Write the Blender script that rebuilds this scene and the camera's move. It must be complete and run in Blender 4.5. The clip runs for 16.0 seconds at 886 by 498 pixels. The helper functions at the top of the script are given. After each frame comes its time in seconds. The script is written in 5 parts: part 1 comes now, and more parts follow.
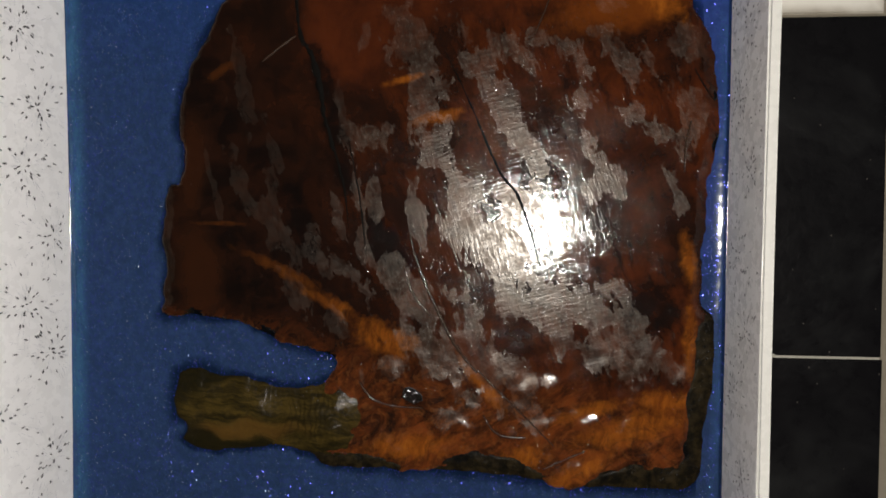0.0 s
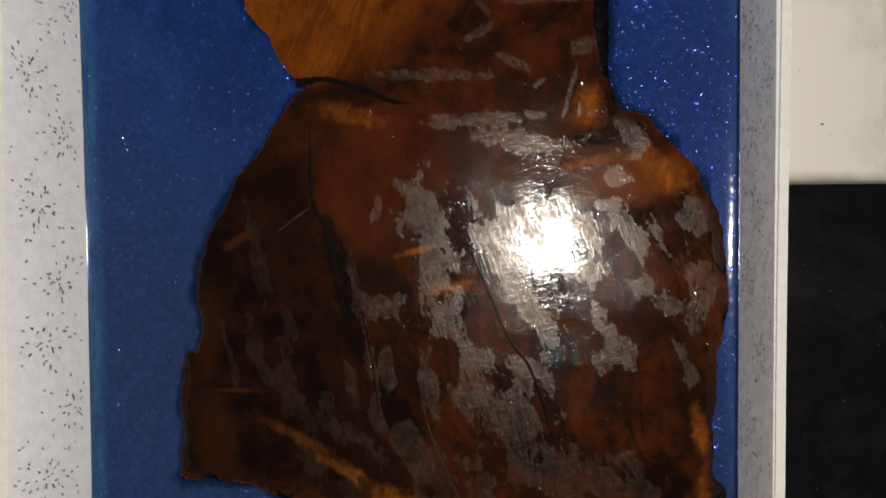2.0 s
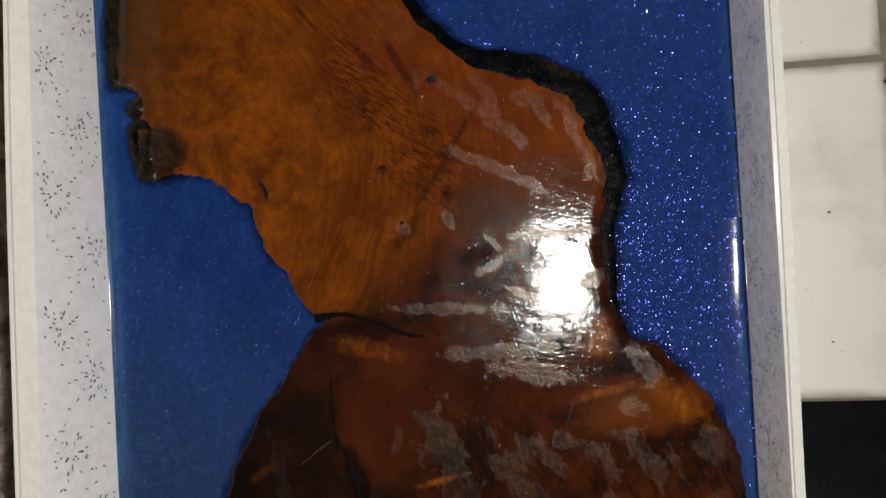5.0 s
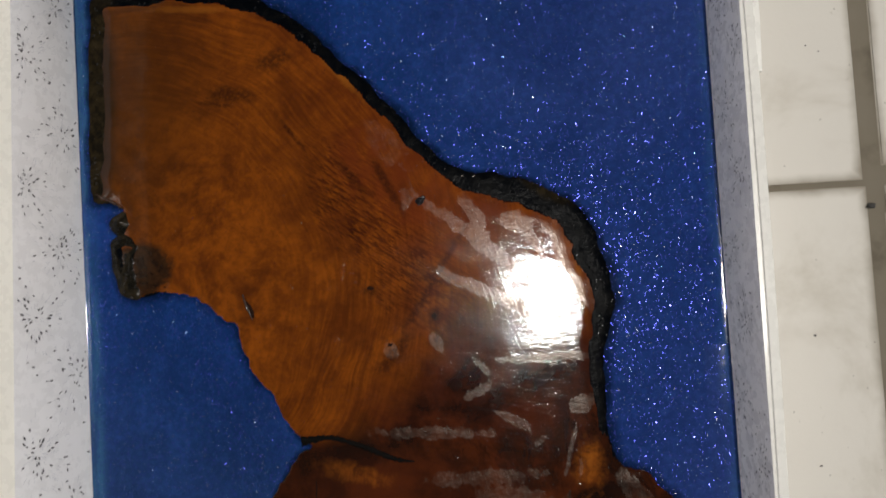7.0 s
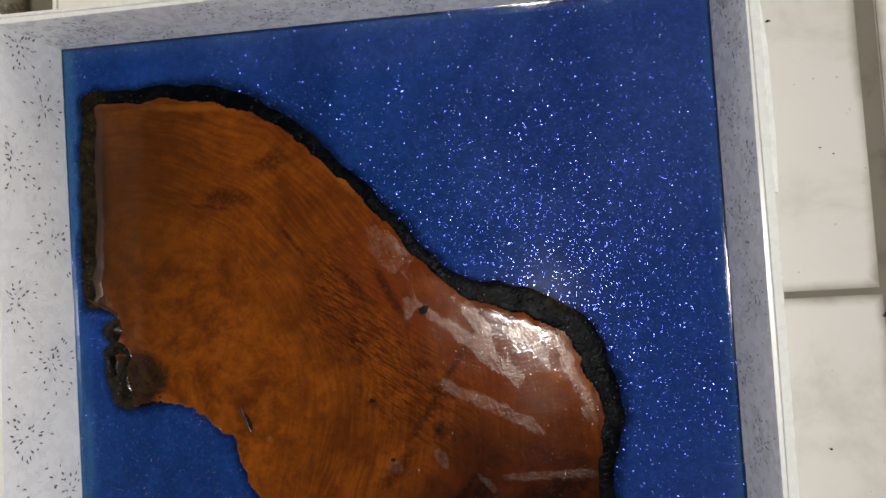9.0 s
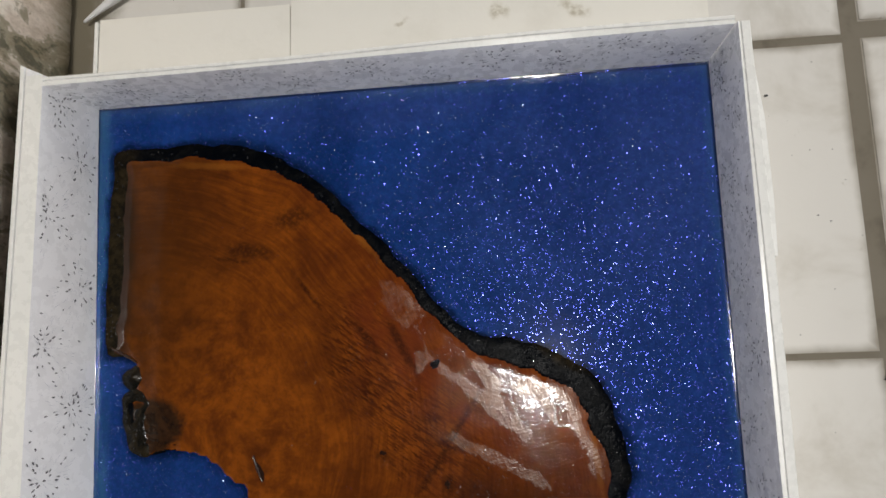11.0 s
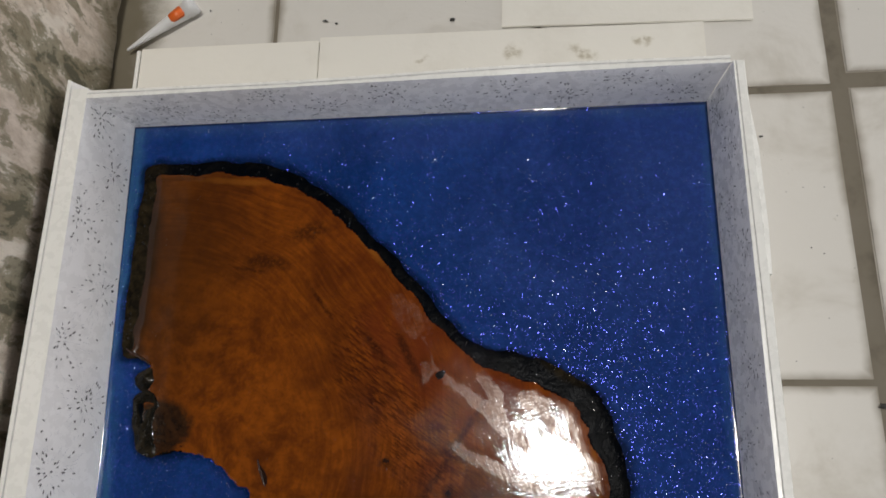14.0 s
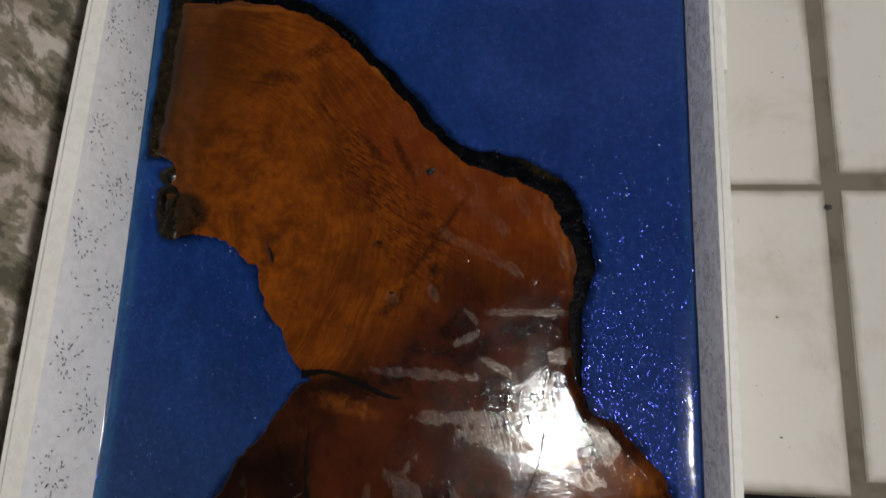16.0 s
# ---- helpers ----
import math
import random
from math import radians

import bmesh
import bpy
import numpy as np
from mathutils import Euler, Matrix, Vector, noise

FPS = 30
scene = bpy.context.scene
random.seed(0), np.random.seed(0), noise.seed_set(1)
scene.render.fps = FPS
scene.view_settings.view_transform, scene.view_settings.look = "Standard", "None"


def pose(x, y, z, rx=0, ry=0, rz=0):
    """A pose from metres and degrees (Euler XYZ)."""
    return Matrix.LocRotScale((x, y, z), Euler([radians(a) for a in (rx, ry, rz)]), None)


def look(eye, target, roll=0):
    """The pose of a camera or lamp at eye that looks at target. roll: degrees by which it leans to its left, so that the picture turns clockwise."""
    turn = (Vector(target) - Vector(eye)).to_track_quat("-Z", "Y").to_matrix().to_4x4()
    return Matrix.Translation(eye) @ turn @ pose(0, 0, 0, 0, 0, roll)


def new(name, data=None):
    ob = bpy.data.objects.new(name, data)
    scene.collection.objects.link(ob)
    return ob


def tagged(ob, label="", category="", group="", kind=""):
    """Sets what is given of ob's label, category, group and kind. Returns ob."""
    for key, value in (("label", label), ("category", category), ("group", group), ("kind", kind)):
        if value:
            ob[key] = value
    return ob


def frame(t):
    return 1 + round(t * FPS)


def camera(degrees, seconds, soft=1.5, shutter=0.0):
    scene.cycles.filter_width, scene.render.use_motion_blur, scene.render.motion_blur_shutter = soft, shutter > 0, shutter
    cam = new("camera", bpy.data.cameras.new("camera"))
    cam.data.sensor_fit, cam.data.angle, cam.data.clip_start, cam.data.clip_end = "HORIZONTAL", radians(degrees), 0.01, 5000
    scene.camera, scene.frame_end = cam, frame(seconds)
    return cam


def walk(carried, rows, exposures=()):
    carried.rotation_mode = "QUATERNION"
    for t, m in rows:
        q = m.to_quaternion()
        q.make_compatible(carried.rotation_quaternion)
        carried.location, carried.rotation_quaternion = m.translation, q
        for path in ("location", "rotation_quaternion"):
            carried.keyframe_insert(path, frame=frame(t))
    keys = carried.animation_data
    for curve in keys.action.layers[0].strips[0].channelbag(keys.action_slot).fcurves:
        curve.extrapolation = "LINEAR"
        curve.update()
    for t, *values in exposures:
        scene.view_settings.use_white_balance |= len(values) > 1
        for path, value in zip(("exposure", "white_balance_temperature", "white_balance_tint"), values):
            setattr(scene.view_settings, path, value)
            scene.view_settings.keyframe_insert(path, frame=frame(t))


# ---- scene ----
cam = camera(63.4, 16.0, soft=1.6, shutter=0.4)
PATH = [
    (0, (0.131, 0.186, 0.656), (-0.03, 0.122, -1.336), -111.2),
    (0.5, (0.129, 0.226, 0.656), (-0.033, 0.126, -1.335), -121.9),
    (1, (0.129, 0.242, 0.658), (-0.044, 0.149, -1.332), -117.7),
    (1.5, (0.134, 0.283, 0.657), (-0.031, 0.207, -1.334), -114.2),
    (2, (0.134, 0.323, 0.661), (-0.068, 0.297, -1.328), -97.5),
    (2.5, (0.125, 0.351, 0.668), (-0.087, 0.353, -1.321), -90.3),
    (3, (0.125, 0.385, 0.667), (-0.087, 0.389, -1.321), -90.3),
    (3.5, (0.133, 0.407, 0.669), (-0.083, 0.441, -1.319), -83.2),
    (4, (0.127, 0.428, 0.674), (-0.08, 0.484, -1.314), -77.1),
    (4.2, (0.143, 0.447, 0.676), (-0.122, 0.478, -1.307), -85.9),
    (6.3, (0.144, 0.532, 0.681), (-0.089, 0.71, -1.297), -55.7),
    (6.5, (0.143, 0.541, 0.684), (-0.091, 0.723, -1.294), -55.6),
    (7, (0.142, 0.589, 0.68), (-0.059, 0.722, -1.306), -59.5),
    (7.5, (0.137, 0.623, 0.671), (-0.044, 0.789, -1.314), -51.0),
    (8, (0.133, 0.656, 0.667), (-0.077, 0.804, -1.316), -58.8),
    (8.5, (0.135, 0.669, 0.67), (-0.069, 0.819, -1.313), -56.8),
    (9, (0.14, 0.691, 0.666), (-0.055, 0.816, -1.321), -60.6),
    (9.2, (0.144, 0.689, 0.668), (-0.061, 0.845, -1.315), -55.8),
    (11.3, (0.136, 0.679, 0.694), (-0.067, 1.007, -1.269), -33.9),
    (11.5, (0.137, 0.674, 0.696), (-0.068, 1.026, -1.262), -32.2),
    (12, (0.134, 0.66, 0.702), (-0.062, 1.07, -1.246), -27.2),
    (12.5, (0.13, 0.649, 0.704), (-0.059, 1.086, -1.239), -24.6),
    (13, (0.13, 0.642, 0.701), (-0.07, 1.109, -1.233), -24.2),
    (13.5, (0.126, 0.635, 0.699), (-0.046, 1.109, -1.237), -20.3),
    (14, (0.131, 0.614, 0.709), (-0.073, 1.142, -1.209), -21.4),
    (14.5, (0.142, 0.572, 0.714), (-0.09, 1.099, -1.201), -23.2),
    (15, (0.151, 0.522, 0.725), (-0.085, 1.051, -1.189), -23.3),
    (15.5, (0.165, 0.477, 0.737), (-0.1, 0.963, -1.185), -27.2),
    (16, (0.164, 0.415, 0.735), (-0.081, 0.906, -1.189), -24.8),
]
walk(cam, [(t, look(eye, target, roll)) for t, eye, target, roll in PATH],
     exposures=[(0, 0.12, 6900, 10), (2.5, -0.03, 6900, 10), (4.2, 0.0, 6850, 10), (7.5, 0.04, 6650, 10), (9.2, 0.12, 6500, 10), (11.5, 0.04, 6450, 10), (12.5, 0.03, 6450, 10),
                (13.5, 0.0, 6450, 10), (14.5, -0.25, 6500, 10), (16, -0.33, 6550, 10)])

# ---- world and light ----
world = bpy.data.worlds.new("world")
scene.world = world
world.use_nodes = True
wt = world.node_tree
wt.nodes.clear()
w_out = wt.nodes.new("ShaderNodeOutputWorld")
w_bg = wt.nodes.new("ShaderNodeBackground")
w_co = wt.nodes.new("ShaderNodeTexCoord")
w_sep = wt.nodes.new("ShaderNodeSeparateXYZ")
w_ramp = wt.nodes.new("ShaderNodeValToRGB")
wt.links.new(w_co.outputs["Generated"], w_sep.inputs[0])
wt.links.new(w_sep.outputs["Z"], w_ramp.inputs[0])
wt.links.new(w_ramp.outputs[0], w_bg.inputs[0])
wt.links.new(w_bg.outputs[0], w_out.inputs[0])
# made-up night sky: bright horizon to light the upright panels, dark overhead
w_ramp.color_ramp.interpolation = "EASE"
w_ramp.color_ramp.elements[0].position, w_ramp.color_ramp.elements[0].color = 0.0, (1.0, 0.985, 0.975, 1)
w_ramp.color_ramp.elements[1].position, w_ramp.color_ramp.elements[1].color = 0.64, (0.026, 0.027, 0.029, 1)
w_bg.inputs[1].default_value = 2.2

# fixed parallel light, added to stand in for the torch carried with the camera
lamp = bpy.data.lights.new("torch_stand_in", "SUN")
lamp.energy, lamp.angle, lamp.color = 1.62, radians(1.3), (1.0, 0.97, 0.92)
new("torch_stand_in", lamp).matrix_world = pose(0.22, 0.45, 3.0, 0, 2.3, 0)


# ---- materials ----
class Nodes:
    """A small wrapper for writing node materials."""

    def __init__(self, name):
        self.mat = bpy.data.materials.new(name)
        self.mat.use_nodes = True
        self.tree = self.mat.node_tree
        self.bsdf = self.tree.nodes["Principled BSDF"]
        self.coords = self.tree.nodes.new("ShaderNodeTexCoord").outputs["Object"]

    def put(self, socket, value):
        if isinstance(value, bpy.types.NodeSocket):
            self.tree.links.new(value, socket)
        elif isinstance(value, tuple) and socket.type == "RGBA":
            socket.default_value = (*value[:3], 1)
        else:
            socket.default_value = value

    def set(self, **kw):
        for key, value in kw.items():
            self.put(self.bsdf.inputs[key.replace("_", " ")], value)

    def math(self, op, a, b=0.0, c=0.0):
        n = self.tree.nodes.new("ShaderNodeMath")
        n.operation = op
        for k, v in enumerate((a, b, c)):
            self.put(n.inputs[k], v)
        return n.outputs[0]

    def vmath(self, op, a, b=(0, 0, 0)):
        n = self.tree.nodes.new("ShaderNodeVectorMath")
        n.operation = op
        self.put(n.inputs[0], a)
        self.put(n.inputs[1], b)
        return n.outputs["Value"] if op in ("LENGTH", "DISTANCE", "DOT_PRODUCT") else n.outputs[0]

    def scale(self, v, k):
        n = self.tree.nodes.new("ShaderNodeVectorMath")
        n.operation = "SCALE"
        self.put(n.inputs[0], v)
        self.put(n.inputs["Scale"], k)
        return n.outputs[0]

    def mapping(self, v, loc=(0, 0, 0), rot=0.0, scl=(1, 1, 1), kind="POINT"):
        n = self.tree.nodes.new("ShaderNodeMapping")
        n.vector_type = kind
        self.put(n.inputs[0], v)
        n.inputs["Location"].default_value = loc
        n.inputs["Rotation"].default_value = (0, 0, radians(rot))
        n.inputs["Scale"].default_value = scl
        return n.outputs[0]

    def streaks(self, v, turn, fast, slow):
        """Coordinates turned by an angle, then stretched: lines run across the turned x axis."""
        return self.mapping(v, rot=turn, scl=(1.0 / fast, 1.0 / slow, 1), kind="TEXTURE")

    def noise(self, v, scale, detail=3.0, rough=0.55, dist=0.0, color=False):
        n = self.tree.nodes.new("ShaderNodeTexNoise")
        self.put(n.inputs["Vector"], v)
        n.inputs["Scale"].default_value = scale
        n.inputs["Detail"].default_value = detail
        n.inputs["Roughness"].default_value = rough
        n.inputs["Distortion"].default_value = dist
        return n.outputs["Color" if color else "Fac"]

    def voronoi(self, v, scale, out="Distance", feature="F1"):
        n = self.tree.nodes.new("ShaderNodeTexVoronoi")
        n.feature = feature
        self.put(n.inputs["Vector"], v)
        n.inputs["Scale"].default_value = scale
        return n.outputs[out]

    def step(self, v, lo, hi, a=0.0, b=1.0):
        n = self.tree.nodes.new("ShaderNodeMapRange")
        n.interpolation_type = "SMOOTHSTEP"
        for k, x in zip(("Value", "From Min", "From Max", "To Min", "To Max"), (v, lo, hi, a, b)):
            self.put(n.inputs[k], x)
        return n.outputs[0]

    def mix(self, f, a, b, blend="MIX"):
        n = self.tree.nodes.new("ShaderNodeMix")
        n.data_type, n.blend_type = "RGBA", blend
        self.put(n.inputs[0], f)
        self.put(n.inputs[6], a)
        self.put(n.inputs[7], b)
        return n.outputs[2]

    def split(self, v):
        n = self.tree.nodes.new("ShaderNodeSeparateXYZ")
        self.put(n.inputs[0], v)
        return n.outputs

    def bump(self, height, dist, strength=1.0, normal=None):
        n = self.tree.nodes.new("ShaderNodeBump")
        n.inputs["Strength"].default_value = strength
        n.inputs["Distance"].default_value = dist
        self.put(n.inputs["Height"], height)
        if normal:
            self.put(n.inputs["Normal"], normal)
        return n.outputs[0]

    def random(self):
        return self.tree.nodes.new("ShaderNodeObjectInfo").outputs["Random"]

    def island(self):
        return self.tree.nodes.new("ShaderNodeNewGeometry").outputs["Random Per Island"]

    def patches(self, v, blobs):
        """The least elliptic distance (1 on the rim) from any of the blobs (x, y, half length, half width, turn)."""
        least = None
        for x, y, a, b, turn in blobs:
            d = self.vmath("LENGTH", self.mapping(v, (x, y, 0), turn, (a, b, 1), "TEXTURE"))
            least = d if least is None else self.math("MINIMUM", least, d)
        return least


    def marked(self, name):
        """A value that the mesh carries at its points."""
        a = self.tree.nodes.new("ShaderNodeAttribute")
        a.attribute_name = name
        return a.outputs["Fac"]


def flat(v, nodes):
    """Coordinates with the height taken out."""
    return nodes.vmath("MULTIPLY", v, (1, 1, 0))


# where the wood shows orange figure, dark heart and a dried cloudy film: x, y, half length, half width, turn
ORANGE_UP = [(0.196, 0.389, 0.0268, 0.0041, 14), (0.256, 0.382, 0.0287, 0.0106, -41), (-0.015, 0.434, 0.0312, 0.0081, -12), (0.046, 0.313, 0.0186, 0.0030, 14),
             (0.078, 0.281, 0.0227, 0.0051, 14), (0.196, 0.436, 0.0120, 0.0200, -8), (0.290, 0.158, 0.0198, 0.0067, -80),
             (-0.117, 0.323, 0.0133, 0.0046, 34), (-0.118, 0.187, 0.0220, 0.0020, -1), (-0.065, 0.147, 0.0369, 0.0051, -25), (-0.019, 0.116, 0.0318, 0.0045, -28)]
ORANGE_LOW = [(-0.011, 0.113, 0.0312, 0.0057, -35), (0.029, 0.086, 0.0275, 0.0131, -19), (0.292, 0.091, 0.0290, 0.0055, -89),
              (0.273, 0.037, 0.0235, 0.0095, 1), (0.207, 0.026, 0.0299, 0.0062, 18), (0.245, 0.012, 0.0440, 0.0120, 17), (0.050, -0.009, 0.0375, 0.0105, 2),
              (0.154, -0.016, 0.0205, 0.0100, 3), (0.200, -0.027, 0.0294, 0.0087, 32), (0.119, 0.043, 0.0294, 0.0057, -50)]
ORANGE_GLOW = [(0.235, 0.375, 0.058, 0.020, 14)]
RIM_HEAD = [(-0.074, 0.862, 0.0338, 0.0036, -34), (-0.018, 0.809, 0.0380, 0.0046, -51), (-0.160, 0.877, 0.0436, 0.0035, -5), (0.198, 0.588, 0.0332, 0.0030, -84)]
DARK_BODY = [(-0.028, 0.316, 0.0306, 0.0113, -75), (-0.013, 0.255, 0.0457, 0.0102, -80), (-0.044, 0.184, 0.0404, 0.0103, -75), (0.027, 0.170, 0.0347, 0.0157, -60),
             (0.205, 0.412, 0.0284, 0.0101, 10), (0.167, 0.227, 0.0294, 0.0195, -40), (0.258, 0.115, 0.0289, 0.0265, -60), (0.152, 0.138, 0.0291, 0.0198, -49)]
DARK_HEAD = [(0.067, 0.605, 0.0558, 0.0036, 57), (0.027, 0.539, 0.0258, 0.0067, 47), (0.008, 0.597, 0.0072, 0.0046, -12), (0.069, 0.607, 0.0130, 0.0070, -23),
             (0.066, 0.572, 0.0080, 0.0056, -86), (0.069, 0.551, 0.0078, 0.0049, -63), (-0.120, 0.790, 0.0241, 0.0080, -5), (-0.076, 0.821, 0.0214, 0.0093, 16),
             (-0.136, 0.782, 0.0188, 0.0015, -11), (-0.062, 0.750, 0.0233, 0.0018, -55), (0.028, 0.694, 0.0304, 0.0040, -63), (-0.007, 0.706, 0.0206, 0.0039, -51)]
FILM_WAIST = [(0.101, 0.428, 0.0545, 0.0065, 2), (0.138, 0.409, 0.0321, 0.0107, -11), (0.160, 0.531, 0.0440, 0.0040, 1), (0.107, 0.525, 0.0127, 0.0035, -42),
              (0.104, 0.504, 0.0163, 0.0056, 27), (0.132, 0.477, 0.0159, 0.0040, -28), (0.192, 0.489, 0.0120, 0.0073, 17), (0.059, 0.468, 0.0621, 0.0055, -2),
              (0.156, 0.459, 0.0071, 0.0032, 39), (0.188, 0.433, 0.0146, 0.0021, 82), (0.181, 0.451, 0.0244, 0.0021, 75)]
FILM_HEAD = [(0.190, 0.621, 0.0603, 0.0101, -70), (0.176, 0.650, 0.0200, 0.0090, -30), (0.118, 0.631, 0.0433, 0.0071, -39), (0.104, 0.665, 0.0236, 0.0072, -58),
             (0.108, 0.594, 0.0561, 0.0060, -27), (0.140, 0.655, 0.0115, 0.0060, -5), (0.066, 0.549, 0.0101, 0.0045, -63), (0.024, 0.543, 0.0075, 0.0080, -4),
             (0.028, 0.734, 0.0305, 0.0121, -50), (0.154, 0.644, 0.0255, 0.0063, -64), (0.082, 0.661, 0.0352, 0.0050, -35), (0.046, 0.681, 0.0070, 0.0110, -20)]
FILM_CORE = [(0.052, 0.353, 0.0313, 0.0192, -82), (0.063, 0.305, 0.0257, 0.0195, -61), (0.074, 0.256, 0.0210, 0.0210, 0), (0.137, 0.338, 0.0368, 0.0099, -31),
             (0.171, 0.345, 0.0291, 0.0073, -16), (0.198, 0.325, 0.0135, 0.0064, -51), (0.128, 0.293, 0.0517, 0.0119, -57), (0.197, 0.295, 0.0153, 0.0097, 19),
             (0.154, 0.254, 0.0293, 0.0079, -57), (0.221, 0.236, 0.0297, 0.0085, -63), (0.143, 0.212, 0.0215, 0.0079, -36), (0.209, 0.217, 0.0115, 0.0130, 0),
             (0.056, 0.191, 0.0299, 0.0092, -80), (0.097, 0.199, 0.0273, 0.0132, -82), (0.117, 0.326, 0.0298, 0.0063, -61)]
FILM_RIGHT = [(0.233, 0.413, 0.0225, 0.0108, -58), (0.222, 0.375, 0.0114, 0.0092, -23), (0.215, 0.354, 0.0133, 0.0052, 20), (0.231, 0.329, 0.0276, 0.0099, -46),
              (0.257, 0.321, 0.0262, 0.0043, -59), (0.287, 0.345, 0.0215, 0.0148, -62), (0.291, 0.285, 0.0360, 0.0130, -90), (0.281, 0.212, 0.0238, 0.0072, -68),
              (0.268, 0.265, 0.0120, 0.0075, -2), (0.242, 0.280, 0.0125, 0.0120, 0), (0.244, 0.075, 0.0418, 0.0232, -7), (0.129, 0.061, 0.0344, 0.0239, -40),
              (0.220, 0.134, 0.0173, 0.0061, -10), (0.153, 0.027, 0.0290, 0.0127, -44), (0.179, 0.094, 0.0291, 0.0107, -39), (0.130, 0.165, 0.055, 0.030, -62), (0.205, 0.110, 0.045, 0.024, -20), (0.104, 0.088, 0.0344, 0.0147, -54)]
FILM_LEFT = [(-0.101, 0.320, 0.0390, 0.0076, -81), (-0.096, 0.285, 0.0202, 0.0095, -70), (-0.101, 0.226, 0.0451, 0.0084, -71), (-0.073, 0.182, 0.0229, 0.0097, -70),
             (0.009, 0.347, 0.0150, 0.0047, 75), (-0.071, 0.257, 0.0304, 0.0047, -76), (-0.063, 0.187, 0.0531, 0.0070, -72), (-0.045, 0.121, 0.0262, 0.0065, -59),
             (-0.009, 0.285, 0.0401, 0.0051, -80), (0.005, 0.215, 0.0561, 0.0046, -81), (-0.011, 0.194, 0.0310, 0.0067, -80), (0.021, 0.205, 0.0231, 0.0061, -85),
             (-0.030, 0.164, 0.0233, 0.0065, -65), (-0.003, 0.146, 0.0262, 0.0092, -29), (0.035, 0.139, 0.0178, 0.0113, -38), (0.016, 0.264, 0.0185, 0.0140, 0),
             (-0.123, 0.213, 0.0310, 0.0041, -75)]
FILM_ROOT = [(0.034, 0.146, 0.0130, 0.0150, 0), (-0.011, 0.099, 0.0213, 0.0110, -30), (0.056, 0.117, 0.0298, 0.0141, -61), (0.077, 0.072, 0.0372, 0.0181, -49),
             (0.034, 0.062, 0.0204, 0.0112, 22), (0.089, 0.020, 0.0200, 0.0092, 22), (0.014, 0.156, 0.0150, 0.0069, -60), (-0.032, 0.165, 0.0252, 0.0074, -69), (-0.052, 0.125, 0.0202, 0.0074, -70)]


def heartwood_material():
    n = Nodes("heartwood")
    p = flat(n.coords, n)
    w1 = n.vmath("SUBTRACT", n.noise(p, 9, 2, color=True), (0.5, 0.5, 0.5))
    w2 = n.vmath("SUBTRACT", n.noise(p, 60, 3, color=True), (0.5, 0.5, 0.5))
    q = flat(n.vmath("ADD", p, n.scale(w1, 0.05)), n)
    r = flat(n.vmath("ADD", n.vmath("ADD", p, n.scale(w1, 0.014)), n.scale(w2, 0.012)), n)
    stray = n.math("MULTIPLY", n.math("SUBTRACT", n.noise(p, 75, 5, 0.68), 0.5), 1.6)
    x, y, _ = n.split(p)
    qx, qy, _ = n.split(q)
    # upper part: warm orange brown with growth rings
    q2 = flat(n.vmath("ADD", p, n.scale(w1, 0.03)), n)
    heart = (-0.235, 0.60, 0.0)
    ring = n.vmath("DISTANCE", q2, heart)
    fine = n.noise(p, 130, 4, 0.65)
    rel = n.split(n.vmath("SUBTRACT", q2, heart))
    turn = n.math("ARCTAN2", rel[1], rel[0])
    polar = n.tree.nodes.new("ShaderNodeCombineXYZ")
    n.put(polar.inputs[0], n.math("MULTIPLY", ring, 300.0))
    n.put(polar.inputs[1], n.math("MULTIPLY", turn, 5.0))
    spread = n.step(ring, 0.13, 0.21)
    fibre = n.math("ADD", n.math("MULTIPLY", n.noise(polar.outputs[0], 1.0, 5, 0.68), spread), n.math("MULTIPLY", n.noise(q, 60, 5, 0.68), n.math("SUBTRACT", 1.0, spread)))
    years = n.noise(n.vmath("MULTIPLY", polar.outputs[0], (0.42, 0.25, 1)), 1.0, 3, 0.6)
    wave = n.math("SINE", n.math("ADD", n.math("MULTIPLY", ring, 760.0), n.math("ADD", n.math("MULTIPLY", fine, 3.0), n.math("MULTIPLY", years, 9.0))))
    cloud = n.math("ADD", n.math("MULTIPLY", n.noise(q, 15, 5, 0.68), 0.62), n.math("MULTIPLY", fibre, 0.38))
    head = n.mix(n.step(cloud, 0.36, 0.64), (0.090, 0.023, 0.0026), (0.225, 0.062, 0.0048))
    head = n.mix(n.step(n.noise(r, 85, 5, 0.7), 0.42, 0.68, 0.0, 0.42), head, (0.060, 0.014, 0.0022))
    early = n.math("MULTIPLY", n.math("MULTIPLY", n.step(wave, -0.2, 1.0, 0.0, 0.42), n.step(ring, 0.13, 0.22)), n.math("MULTIPLY", n.step(fibre, 0.38, 0.62), n.step(years, 0.35, 0.6)))
    head = n.mix(early, head, (0.045, 0.011, 0.002))
    head = n.mix(n.math("MULTIPLY", n.step(years, 0.54, 0.68, 0.0, 0.35), n.step(ring, 0.13, 0.22)), head, (0.055, 0.014, 0.0022))
    # cross flecks where the grain turns towards the narrow waist
    fleck = n.noise(n.streaks(p, -36, 60, 420), 1.0, 4, 0.65)
    fz = n.patches(r, [(0.005, 0.675, 0.075, 0.045, -62), (0.055, 0.625, 0.085, 0.055, -55), (0.0, 0.71, 0.05, 0.03, -45)])
    head = n.mix(n.math("MULTIPLY", n.step(fleck, 0.46, 0.56, 0.0, 0.9), n.step(n.math("ADD", fz, n.math("MULTIPLY", stray, 0.8)), 1.3, 0.4)), head, (0.026, 0.0055, 0.0013))
